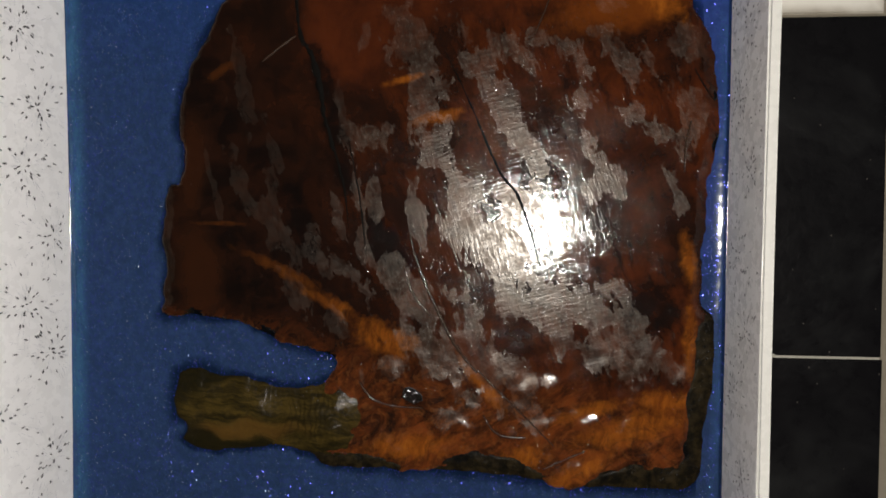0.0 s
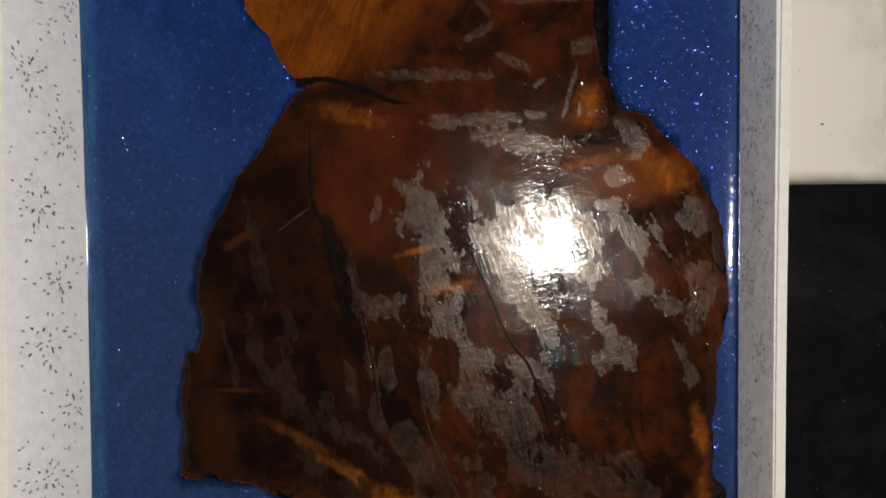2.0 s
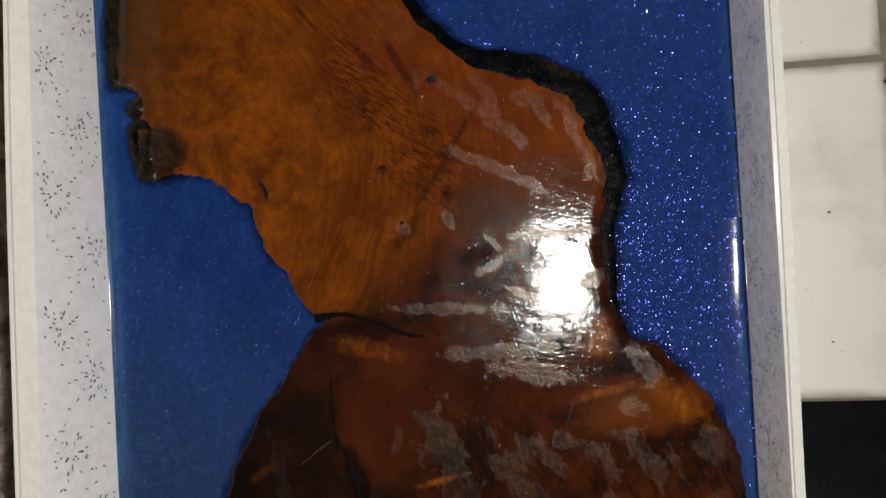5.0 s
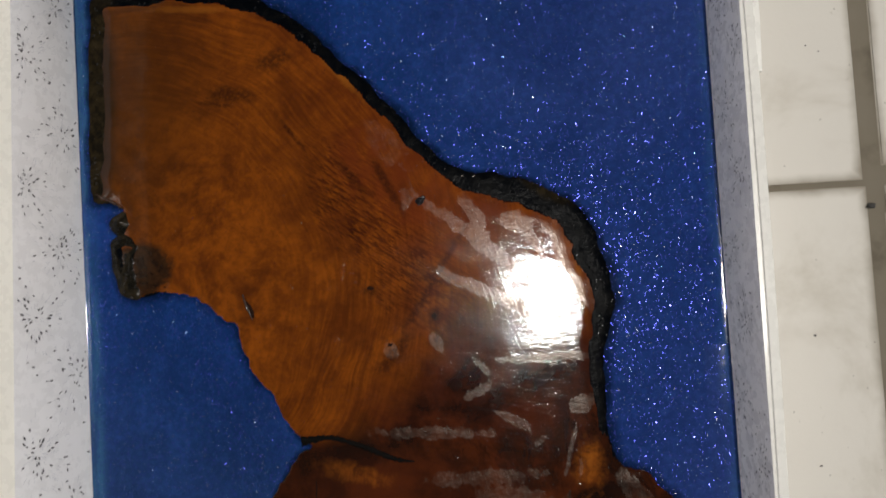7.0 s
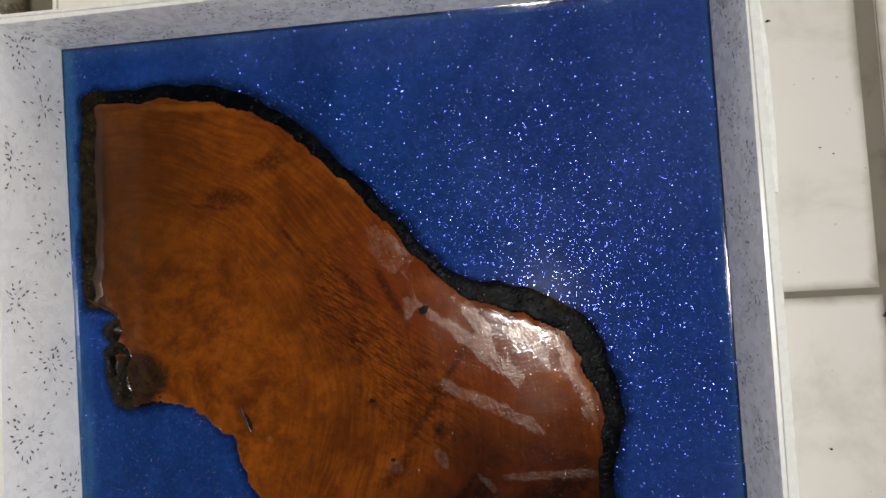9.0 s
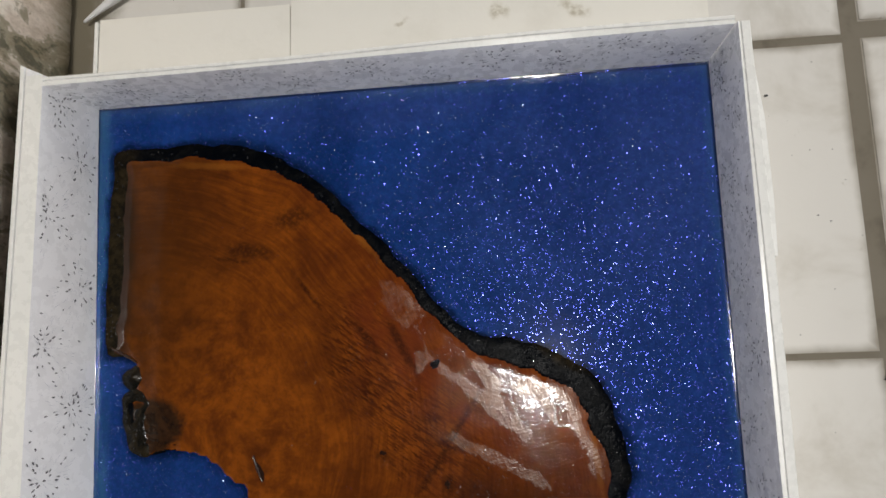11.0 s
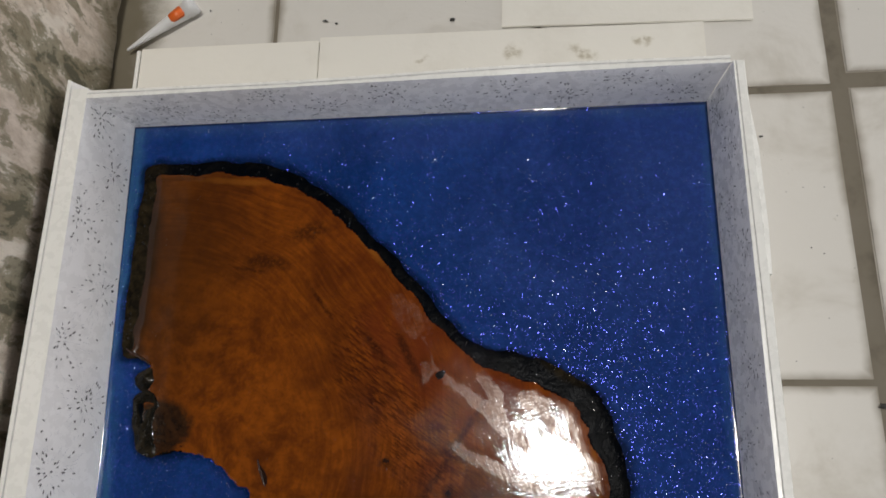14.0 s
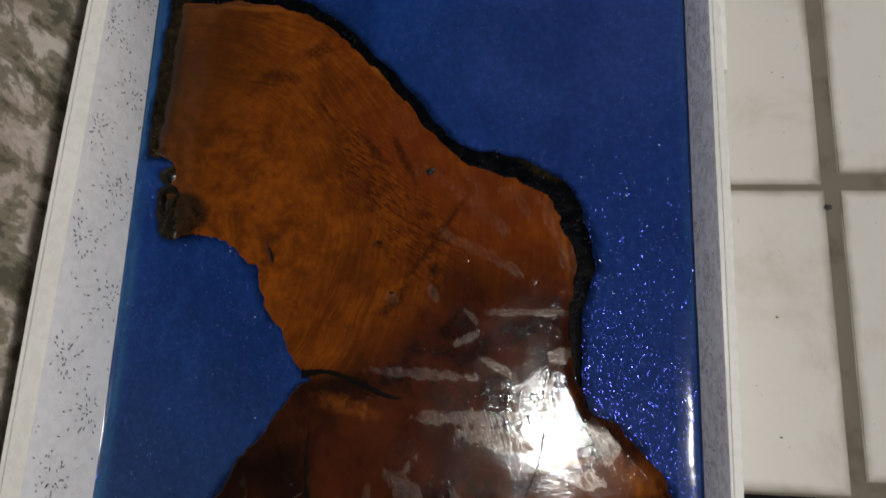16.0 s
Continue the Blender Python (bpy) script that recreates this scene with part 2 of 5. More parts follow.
    band = n.noise(n.streaks(r, -42, 70, 14), 1.0, 4, 0.62)
    head = n.mix(n.math("MULTIPLY", n.step(band, 0.45, 0.62, 0.0, 0.5), n.step(n.math("ADD", x, n.math("MULTIPLY", y, 0.3)), 0.06, 0.28)), head, (0.075, 0.016, 0.0028))
    head = n.mix(n.step(n.math("ADD", x, n.math("MULTIPLY", n.math("SUBTRACT", y, 0.6), 0.5)), -0.02, 0.14, 0.0, 0.55), head, n.mix(n.step(cloud, 0.4, 0.6), (0.105, 0.022, 0.003), (0.225, 0.056, 0.0062)))
    red = n.patches(r, [(0.035, 0.70, 0.08, 0.045, -48), (0.13, 0.63, 0.09, 0.05, -35)])
    head = n.mix(n.math("MULTIPLY", n.step(red, 1.15, 0.5, 0.0, 0.7), n.step(n.noise(r, 40, 4, 0.65), 0.3, 0.65)), head, (0.13, 0.026, 0.006))
    head = n.mix(n.math("MULTIPLY", n.step(n.math("ADD", n.marked("dark_head"), stray), 1.6, 0.3, 0.0, 0.7), n.step(n.noise(p, 240, 4, 0.7), 0.36, 0.56, 0.35, 1.0)), head, (0.014, 0.0045, 0.0018))
    head = n.mix(n.step(n.math("ADD", n.marked("pale_rim"), stray), 1.4, 0.4, 0.0, 0.55), head, (0.29, 0.105, 0.012))
    dull = n.patches(r, [(-0.23, 0.80, 0.08, 0.15, 0)])
    head = n.mix(n.step(dull, 1.6, 0.2, 0.0, 0.75), head, (0.042, 0.0145, 0.0022))
    head = n.mix(n.step(n.patches(r, [(-0.252, 0.79, 0.017, 0.115, 0)]), 1.5, 0.6, 0.0, 0.8), head, (0.016, 0.0095, 0.0038))
    head = n.mix(n.step(n.math("ADD", n.patches(p, [(-0.213, 0.628, 0.033, 0.026, 0)]), n.math("MULTIPLY", stray, 0.45)), 1.12, 0.8, 0.0, 0.9), head, n.mix(n.step(n.noise(p, 120, 4, 0.7), 0.4, 0.65), (0.0055, 0.0048, 0.0032), (0.024, 0.0135, 0.0055)))
    # lower part: dark stained heart with red and black streaks
    long = n.noise(n.streaks(q, 12, 26, 5), 1.0, 4, 0.6)
    blot = n.noise(q, 19, 5, 0.66)
    low = n.mix(n.step(blot, 0.36, 0.66), n.mix(n.step(x, 0.0, 0.15), (0.011, 0.0040, 0.0017), (0.020, 0.0058, 0.0019)), n.mix(n.step(x, -0.02, 0.16), (0.040, 0.0105, 0.0028), (0.072, 0.0165, 0.0036)))
    low = n.mix(n.step(long, 0.46, 0.66, 0.0, 0.7), low, (0.009, 0.0033, 0.0016))
    low = n.mix(n.step(n.noise(n.streaks(r, 18, 95, 40), 1.0, 5, 0.7), 0.48, 0.64, 0.0, 0.6), low, (0.008, 0.003, 0.0014))
    leftdark = n.step(n.math("SUBTRACT", qx, n.math("MULTIPLY", n.math("SUBTRACT", y, 0.20), -0.35)), 0.06, -0.10)
    low = n.mix(n.math("MULTIPLY", leftdark, 0.92), low, n.mix(n.step(n.noise(r, 33, 5, 0.68), 0.38, 0.64), (0.0030, 0.0015, 0.0009), (0.0150, 0.0050, 0.002)))
    low = n.mix(n.step(n.patches(r, [(-0.140, 0.144, 0.046, 0.022, -80), (-0.145, 0.24, 0.05, 0.014, 85)]), 1.3, 0.4, 0.0, 0.7), low, (0.030, 0.0095, 0.0028))
    maroon = n.step(n.patches(r, [(0.05, 0.405, 0.12, 0.045, -4), (0.0, 0.36, 0.045, 0.06, 0)]), 1.25, 0.55, 0.0, 0.75)
    low = n.mix(maroon, low, n.mix(n.step(blot, 0.34, 0.66), (0.036, 0.0088, 0.0030), (0.074, 0.0170, 0.0045)))
    low = n.mix(n.math("MULTIPLY", n.step(n.math("ADD", n.marked("dark_body"), stray), 1.25, 0.55, 0.0, 0.88), n.step(n.noise(r, 70, 4, 0.7), 0.3, 0.55, 0.4, 1.0)), low, (0.0035, 0.0018, 0.0012))
    # root end: swirling burr
    sw = n.noise(q, 30, 6, 0.72, 1.1)
    burr = n.mix(n.step(sw, 0.36, 0.66), (0.018, 0.0064, 0.0027), (0.138, 0.037, 0.0085))
    burr = n.mix(n.step(n.noise(n.streaks(q, 35, 26, 110), 1.0, 5, 0.7, 0.9), 0.44, 0.66, 0.0, 0.8), burr, (0.016, 0.0058, 0.0022))
    burr = n.mix(n.step(n.noise(r, 120, 4, 0.7, 0.6), 0.5, 0.68, 0.0, 0.5), burr, (0.16, 0.060, 0.018))
    end = n.step(n.math("ADD", qy, n.math("MULTIPLY", n.math("SUBTRACT", x, 0.05), 0.16)), 0.090, 0.040)
    low = n.mix(end, low, burr)
    low = n.mix(n.step(n.math("ADD", n.patches(r, ORANGE_GLOW), n.math("MULTIPLY", stray, 0.8)), 1.5, 0.3, 0.0, 0.8), low, (0.150, 0.040, 0.0048))
    warm = n.step(n.math("ADD", n.marked("orange"), n.math("MULTIPLY", stray, 1.5)), 1.5, 0.25)
    orange = n.mix(n.step(n.noise(n.streaks(r, -10, 170, 30), 1, 5, 0.7), 0.25, 0.75), (0.150, 0.040, 0.0050), (0.36, 0.118, 0.013))
    low = n.mix(n.math("MULTIPLY", n.math("MULTIPLY", warm, n.step(n.noise(r, 55, 5, 0.7, 0.8), 0.30, 0.55, 0.15, 1.0)), n.step(x, -0.10, 0.06, 0.16, 0.72)), low, orange)
    # which part is which
    f = n.math("SUBTRACT", n.math("SUBTRACT", qy, 0.47), n.math("MINIMUM", n.math("ADD", qx, 0.02), 0.105))
    upper = n.math("MULTIPLY", n.step(f, -0.05, 0.05), n.step(y, 0.455, 0.475))
    mid = n.math("MULTIPLY", n.step(y, 0.45, 0.475), n.step(n.math("ADD", n.patches(r, [(0.195, 0.45, 0.03, 0.05, 0)]), stray), 0.5, 1.7))
    waist = n.mix(n.step(blot, 0.35, 0.65), (0.012, 0.0036, 0.0018), (0.062, 0.0140, 0.0038))
    base = n.mix(mid, low, waist)
    base = n.mix(upper, base, head)
    base = n.mix(1.0, base, (1.04, 0.935, 0.90), "MULTIPLY")
    # dried, cloudy film of resin in islands, wet gloss between them
    least = n.marked("film")
    grit = n.noise(p, 190, 3, 0.7)
    tear = n.noise(n.streaks(r, 14, 130, 34), 1.0, 4, 0.7)
    fair = flat(n.vmath("ADD", p, n.scale(w1, 0.012)), n)
    scour = n.noise(n.streaks(fair, 17, 520, 45), 1.0, 2, 0.6)
    cross = n.noise(n.streaks(fair, -74, 500, 60), 1.0, 2, 0.6)
    ragged_rim = n.math("ADD", n.math("MULTIPLY", n.math("SUBTRACT", grit, 0.5), 0.6), n.math("MULTIPLY", n.math("SUBTRACT", tear, 0.48), 1.7))
    shred = n.noise(n.streaks(r, 15, 1.4, 0.8), 42, 3, 0.55)
    least = n.math("ADD", least, n.math("ADD", ragged_rim, n.math("MULTIPLY", n.math("SUBTRACT", shred, n.step(x, 0.05, -0.04, 0.475, 0.44)), n.step(y, 0.39, 0.43, 3.6, 2.0))))
    film = n.math("MULTIPLY", n.step(least, 1.10, 0.96), n.math("MULTIPLY", n.step(n.noise(r, 64, 5, 0.7), 0.34, 0.58, 0.5, 1.0), n.step(n.noise(n.streaks(r, 20, 260, 60), 1.0, 4, 0.7), 0.30, 0.58, 0.45, 1.0)))
    lines = n.math("MAXIMUM", n.step(scour, 0.54, 0.64), n.step(cross, 0.56, 0.66))
    core = n.step(n.patches(r, [(0.150, 0.21, 0.11, 0.17, 0), (0.17, 0.59, 0.07, 0.08, 0), (0.15, 0.43, 0.09, 0.06, 0)]), 1.2, 0.6, 0.3, 0.85)
    film = n.math("MULTIPLY", n.math("MULTIPLY", film, n.step(x, -0.04, 0.04, 0.75, 1.0)), n.math("SUBTRACT", 1.0, n.math("MULTIPLY", lines, n.math("MULTIPLY", core, 0.5))))
    base = n.mix(n.math("MULTIPLY", film, n.step(y, 0.54, 0.59, 0.034, 0.012)), base, (0.31, 0.24, 0.19))
    gloss = n.step(n.noise(q, 34, 3), 0.35, 0.7, 0.050, 0.085)
    n.set(Base_Color=base, Roughness=n.math("ADD", n.math("MULTIPLY", film, n.step(grit, 0.35, 0.65, 0.17, 0.27)), gloss), IOR=1.5, Specular_IOR_Level=n.math("SUBTRACT", 0.34, n.math("MULTIPLY", film, 0.17)), Specular_Tint=n.mix(film, (1.0, 1.0, 1.0), (1.0, 0.90, 0.80)))
    # woven cloth marks, wrinkles, grain and pitting under the gloss
    h1 = n.noise(p, 850, 2, 0.6)
    grain = n.math("MULTIPLY", n.step(n.voronoi(p, 620), 0.15, 0.03), n.step(n.noise(p, 90, 3), 0.46, 0.60))
    pit = n.math("MULTIPLY", n.step(n.voronoi(p, 430), 0.36, 0.05), n.step(n.noise(p, 50, 3), 0.36, 0.58))
    h = n.math("MULTIPLY", h1, 0.003)
    h = n.math("ADD", h, n.math("MULTIPLY", n.noise(p, 45, 3, 0.5), 0.03))
    h = n.math("ADD", h, n.math("MULTIPLY", n.noise(n.streaks(fair, -12, 34, 120), 1.0, 4, 0.6), n.math("MULTIPLY", n.step(y, 0.36, 0.42, 0.06, 0.22), n.step(y, 0.53, 0.57, 1.0, 0.5))))
    h = n.math("ADD", h, n.math("MULTIPLY", n.math("ADD", scour, cross), n.math("MULTIPLY", core, 0.085)))
    h = n.math("ADD", h, n.math("ADD", n.math("MULTIPLY", pit, 0.040), n.math("MULTIPLY", grain, 0.06)))
    n.set(Normal=n.bump(h, 0.0011))
    return n.mat


def bark_material(name, dark, light, scale=55, gloss=0.06, depth=0.0008, brown=(), sheen=0.5, rough=0.06):
    n = Nodes(name)
    p = n.coords
    a = n.noise(p, scale, 5, 0.65, 0.8)
    b = n.noise(p, 140, 4, 0.65)
    c = n.mix(n.step(a, 0.4, 0.68), dark, light)
    c = n.mix(n.step(b, 0.5, 0.7, 0.0, 0.45), c, dark)
    if brown:
        zone = n.step(n.patches(flat(p, n), brown), 1.3, 0.7)
        c = n.mix(n.math("MULTIPLY", zone, n.step(a, 0.25, 0.6, 0.25, 1.0)), c, n.mix(n.step(b, 0.35, 0.65), (0.009, 0.0072, 0.0044), (0.026, 0.0185, 0.009)))
    bead = n.math("MULTIPLY", n.step(n.voronoi(p, 210), 0.34, 0.10), n.step(n.noise(p, 34, 3), 0.50, 0.58))
    n.set(Base_Color=c, Roughness=n.math("SUBTRACT", n.step(a, 0.3, 0.7, rough, rough + gloss), n.math("MULTIPLY", bead, rough * 0.7)), IOR=1.5, Specular_IOR_Level=n.math("ADD", sheen, n.math("MULTIPLY", bead, 0.45)))
    n.set(Normal=n.bump(n.math("ADD", n.math("ADD", a, n.math("MULTIPLY", bead, 0.9)), n.math("MULTIPLY", n.noise(p, 260, 3), 0.35)), depth))
    return n.mat


def stub_material():
    n = Nodes("mossy_wood")
    p = flat(n.coords, n)
    w = n.scale(n.vmath("SUBTRACT", n.noise(p, 40, 3, color=True), (0.5, 0.5, 0.5)), 0.02)
    r = flat(n.vmath("ADD", p, w), n)
    fibre = n.noise(n.streaks(r, -4, 22, 150), 1.0, 5, 0.68)
    blot = n.noise(r, 45, 5, 0.7)
    c = n.mix(n.step(fibre, 0.36, 0.64), (0.013, 0.0100, 0.0036), (0.062, 0.041, 0.010))
    c = n.mix(n.step(blot, 0.46, 0.68, 0.0, 0.7), c, (0.014, 0.011, 0.005))
    c = n.mix(n.step(n.patches(r, [(-0.095, 0.003, 0.05, 0.008, 3)]), 1.5, 0.4, 0.0, 0.6), c, (0.105, 0.052, 0.012))
    # end grain swirling into the burr
    ring = n.math("SINE", n.math("ADD", n.math("MULTIPLY", n.vmath("DISTANCE", r, (-0.085, 0.016, 0)), 1250.0), n.math("MULTIPLY", blot, 4.0)))
    c = n.mix(n.math("MULTIPLY", n.step(ring, -0.2, 0.8), n.step(n.patches(r, [(-0.035, 0.016, 0.026, 0.024, 0)]), 1.4, 0.3, 0.0, 0.5)), c, (0.012, 0.0085, 0.003))
    # dark bark left round the edge
    rim = n.step(n.patches(r, [(-0.085, 0.019, 0.068, 0.026, -3), (-0.03, 0.014, 0.05, 0.03, 0)]), 0.92, 1.2)
    c = n.mix(n.math("MULTIPLY", rim, 0.9), c, (0.0085, 0.0075, 0.0035))
    h = n.math("ADD", n.math("MULTIPLY", n.noise(p, 110, 4, 0.65), 1.0), n.math("MULTIPLY", n.noise(p, 320, 3, 0.6), 0.4))
    n.set(Base_Color=c, Roughness=n.step(blot, 0.3, 0.7, 0.10, 0.20), IOR=1.5, Specular_IOR_Level=0.09, Normal=n.bump(h, 0.0005))
    return n.mat


def resin_material(name="blue_resin", coat=0.006, coat_rough=0.16, sunken=True):
    n = Nodes(name)
    p = n.coords
    p_flat = flat(p, n)
    cloud = n.noise(p, 9, 5, 0.65, 0.6)
    c = n.mix(n.step(cloud, 0.32, 0.7), (0.0055, 0.024, 0.108), (0.0095, 0.041, 0.180))
    c = n.mix(n.step(n.noise(p, 26, 4, 0.7), 0.5, 0.75, 0.0, 0.3), c, (0.003, 0.036, 0.140))
    x, y, _ = n.split(p)
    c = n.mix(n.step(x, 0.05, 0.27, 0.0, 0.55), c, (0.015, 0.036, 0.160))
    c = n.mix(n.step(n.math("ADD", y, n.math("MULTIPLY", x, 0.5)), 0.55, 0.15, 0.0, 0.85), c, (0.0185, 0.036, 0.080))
    milky = n.step(n.patches(p_flat, [(0.24, 0.86, 0.22, 0.16, 20), (0.02, 0.93, 0.20, 0.04, 0), (0.30, 0.35, 0.06, 0.2, 0)]), 1.25, 0.3)
    c = n.mix(n.math("MULTIPLY", milky, n.step(cloud, 0.3, 0.62, 0.2, 0.65)), c, (0.026, 0.052, 0.190))
    c = n.mix(n.step(n.noise(p, 170, 4, 0.7), 0.42, 0.66, 0.0, 0.45), c, n.scale(c, 1.7))
    # the resin thins out against the panels: a pale uneven band, and a dark line where it touches them
    wisp = n.noise(n.mapping(p, scl=(60, 14, 1)), 1.0, 5, 0.68)
    lean = n.math("ADD", n.math("MULTIPLY", n.math("MAXIMUM", n.math("SUBTRACT", y, 0.228), 0.0), 0.0235), 0.2612)
    west = n.math("ADD", n.math("ADD", x, lean), n.math("MULTIPLY", n.math("SUBTRACT", wisp, 0.5), 0.008))
    pale = n.math("MULTIPLY", n.step(west, 0.021, 0.008), n.step(wisp, 0.36, 0.64, 0.22, 0.8))
    c = n.mix(pale, c, (0.034, 0.110, 0.205))
    east = n.math("SUBTRACT", n.math("ADD", 0.3200, n.math("MULTIPLY", y, 0.003)), x)
    c = n.mix(n.math("MULTIPLY", n.step(n.math("ADD", east, n.math("MULTIPLY", n.math("SUBTRACT", wisp, 0.5), 0.012)), 0.014, 0.004), n.step(wisp, 0.4, 0.62, 0.1, 0.6)), c, (0.030, 0.085, 0.200))
    north = n.math("SUBTRACT", n.math("ADD", 0.9453, n.math("MULTIPLY", x, 0.006)), y)
    c = n.mix(n.math("MULTIPLY", n.step(n.math("ADD", north, n.math("MULTIPLY", n.math("SUBTRACT", cloud, 0.5), 0.03)), 0.020, 0.004), n.step(cloud, 0.36, 0.6, 0.1, 0.6)), c, (0.036, 0.085, 0.190))
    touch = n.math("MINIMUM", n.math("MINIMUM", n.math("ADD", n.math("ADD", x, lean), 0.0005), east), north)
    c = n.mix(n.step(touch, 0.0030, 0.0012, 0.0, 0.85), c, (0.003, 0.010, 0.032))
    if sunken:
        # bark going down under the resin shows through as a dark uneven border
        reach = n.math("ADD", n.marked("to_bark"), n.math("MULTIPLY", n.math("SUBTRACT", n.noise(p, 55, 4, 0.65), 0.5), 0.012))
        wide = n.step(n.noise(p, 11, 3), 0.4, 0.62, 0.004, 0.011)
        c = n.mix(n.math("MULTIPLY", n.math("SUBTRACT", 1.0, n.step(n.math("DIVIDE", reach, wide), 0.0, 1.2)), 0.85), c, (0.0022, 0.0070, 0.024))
    # mica in suspension under a clear flat skin
    cells = n.voronoi(p, 1500, "Color")
    tilt = n.vmath("SUBTRACT", cells, (0.5, 0.5, 0.5))
    normal = n.tree.nodes.new("ShaderNodeNewGeometry").outputs["Normal"]
    lean_by = flat(tilt, n)
    flake = n.vmath("NORMALIZE", n.vmath("ADD", normal, n.scale(lean_by, n.math("MULTIPLY", n.math("POWER", n.vmath("LENGTH", lean_by), 2.0), 1.2))))
    lit = n.step(n.split(cells)[2], 0.952, 0.957)
    n.set(Base_Color=n.mix(lit, c, (0.055, 0.070, 0.46)), Metallic=n.math("MULTIPLY", lit, 0.6), Roughness=0.20, Specular_IOR_Level=0.0, Normal=flake)
    n.set(Coat_Weight=coat, Coat_Roughness=coat_rough, Coat_IOR=1.5, Coat_Normal=n.bump(n.noise(p, 16, 2, 0.5), 0.00035, 1.0))
    return n.mat


def glitter_material():
    n = Nodes("glitter_flake")
    r = n.island()
    ramp = n.tree.nodes.new("ShaderNodeValToRGB")
    ramp.color_ramp.interpolation = "CONSTANT"
    stops = [(0.0, (0.88, 0.92, 1.0, 1)), (0.36, (0.42, 0.55, 1.0, 1)), (0.62, (0.07, 0.11, 0.90, 1)), (0.93, (0.25, 0.75, 1.0, 1)), (0.985, (0.5, 0.35, 1.0, 1))]
    ramp.color_ramp.elements[0].color, ramp.color_ramp.elements[1].color = stops[0][1], stops[1][1]
    ramp.color_ramp.elements[1].position = stops[1][0]
    for at, col in stops[2:]:
        ramp.color_ramp.elements.new(at).color = col
    n.put(ramp.inputs[0], r)
    n.set(Base_Color=ramp.outputs[0], Metallic=1.0, Roughness=0.27)
    return n.mat


def panel_material(name="panel_face", tone=(0.825, 0.82, 0.825)):
    n = Nodes(name)
    a = n.noise(n.coords, 7, 4, 0.6)
    b = n.noise(n.coords, 90, 4, 0.65)
    c = n.mix(n.step(a, 0.35, 0.75, 0.0, 0.35), tone, tuple(k * 0.86 for k in tone))
    c = n.mix(n.step(b, 0.62, 0.8, 0.0, 0.25), c, (0.5, 0.5, 0.5))
    n.set(Base_Color=c, Roughness=n.step(b, 0.3, 0.7, 0.22, 0.34), IOR=1.5, Normal=n.bump(b, 0.0002))
    return n.mat


def plain_material(name, color, rough=0.5, dirt=(0.3, 0.27, 0.22), amount=0.3, scale=40.0, metal=0.0, relief_depth=0.0004):
    n = Nodes(name)
    a = n.noise(n.coords, scale, 5, 0.65)
    n.set(Base_Color=n.mix(n.step(a, 0.5, 0.8, 0.0, amount), color, dirt), Roughness=n.step(a, 0.3, 0.7, rough * 0.85, min(1.0, rough * 1.15)), Metallic=metal)
    n.set(Normal=n.bump(n.noise(n.coords, scale * 5, 3), relief_depth))
    return n.mat


def tile_material(name, tone, dirt, rough, amount, rim):
    n = Nodes(name)
    p = n.coords
    place = n.tree.nodes.new("ShaderNodeNewGeometry").outputs["Position"]
    shift = n.math("ADD", n.math("MULTIPLY", n.random(), 0.10), 0.93)
    c = n.scale(tone, shift)
    a = n.noise(place, 8, 5, 0.65, 0.4)
    b = n.noise(place, 46, 5, 0.7)
    c = n.mix(n.step(a, 0.48, 0.78, 0.0, amount), c, dirt)
    c = n.mix(n.step(b, 0.66, 0.74, 0.0, amount * 0.8), c, dirt)
    # grime worn into the rims
    x, y, _ = n.split(p)
    far = n.math("MAXIMUM", n.math("ABSOLUTE", x), n.math("ABSOLUTE", y))
    far = n.math("ADD", far, n.math("MULTIPLY", n.math("SUBTRACT", n.noise(place, 14, 4, 0.6), 0.5), 0.016))
    c = n.mix(n.step(far, 0.137, 0.152, 0.0, rim), c, (0.20, 0.165, 0.115))
    # dirt washed up along the foot of the parapet
    wx = n.split(place)[0]
    c = n.mix(n.step(n.math("ADD", wx, n.math("MULTIPLY", n.math("SUBTRACT", n.noise(place, 20, 5, 0.7), 0.5), 0.07)), -0.258, -0.315, 0.0, rim), c, (0.105, 0.085, 0.045))
    speck = n.step(n.voronoi(place, 60), 0.055, 0.03)
    c = n.mix(n.math("MULTIPLY", speck, 0.6), c, (0.10, 0.09, 0.08))
    n.set(Base_Color=c, Roughness=n.step(b, 0.3, 0.7, rough * 0.8, rough * 1.25), IOR=1.5)
    n.set(Normal=n.bump(n.math("ADD", a, n.math("MULTIPLY", b, 0.3)), 0.0012))
    return n.mat


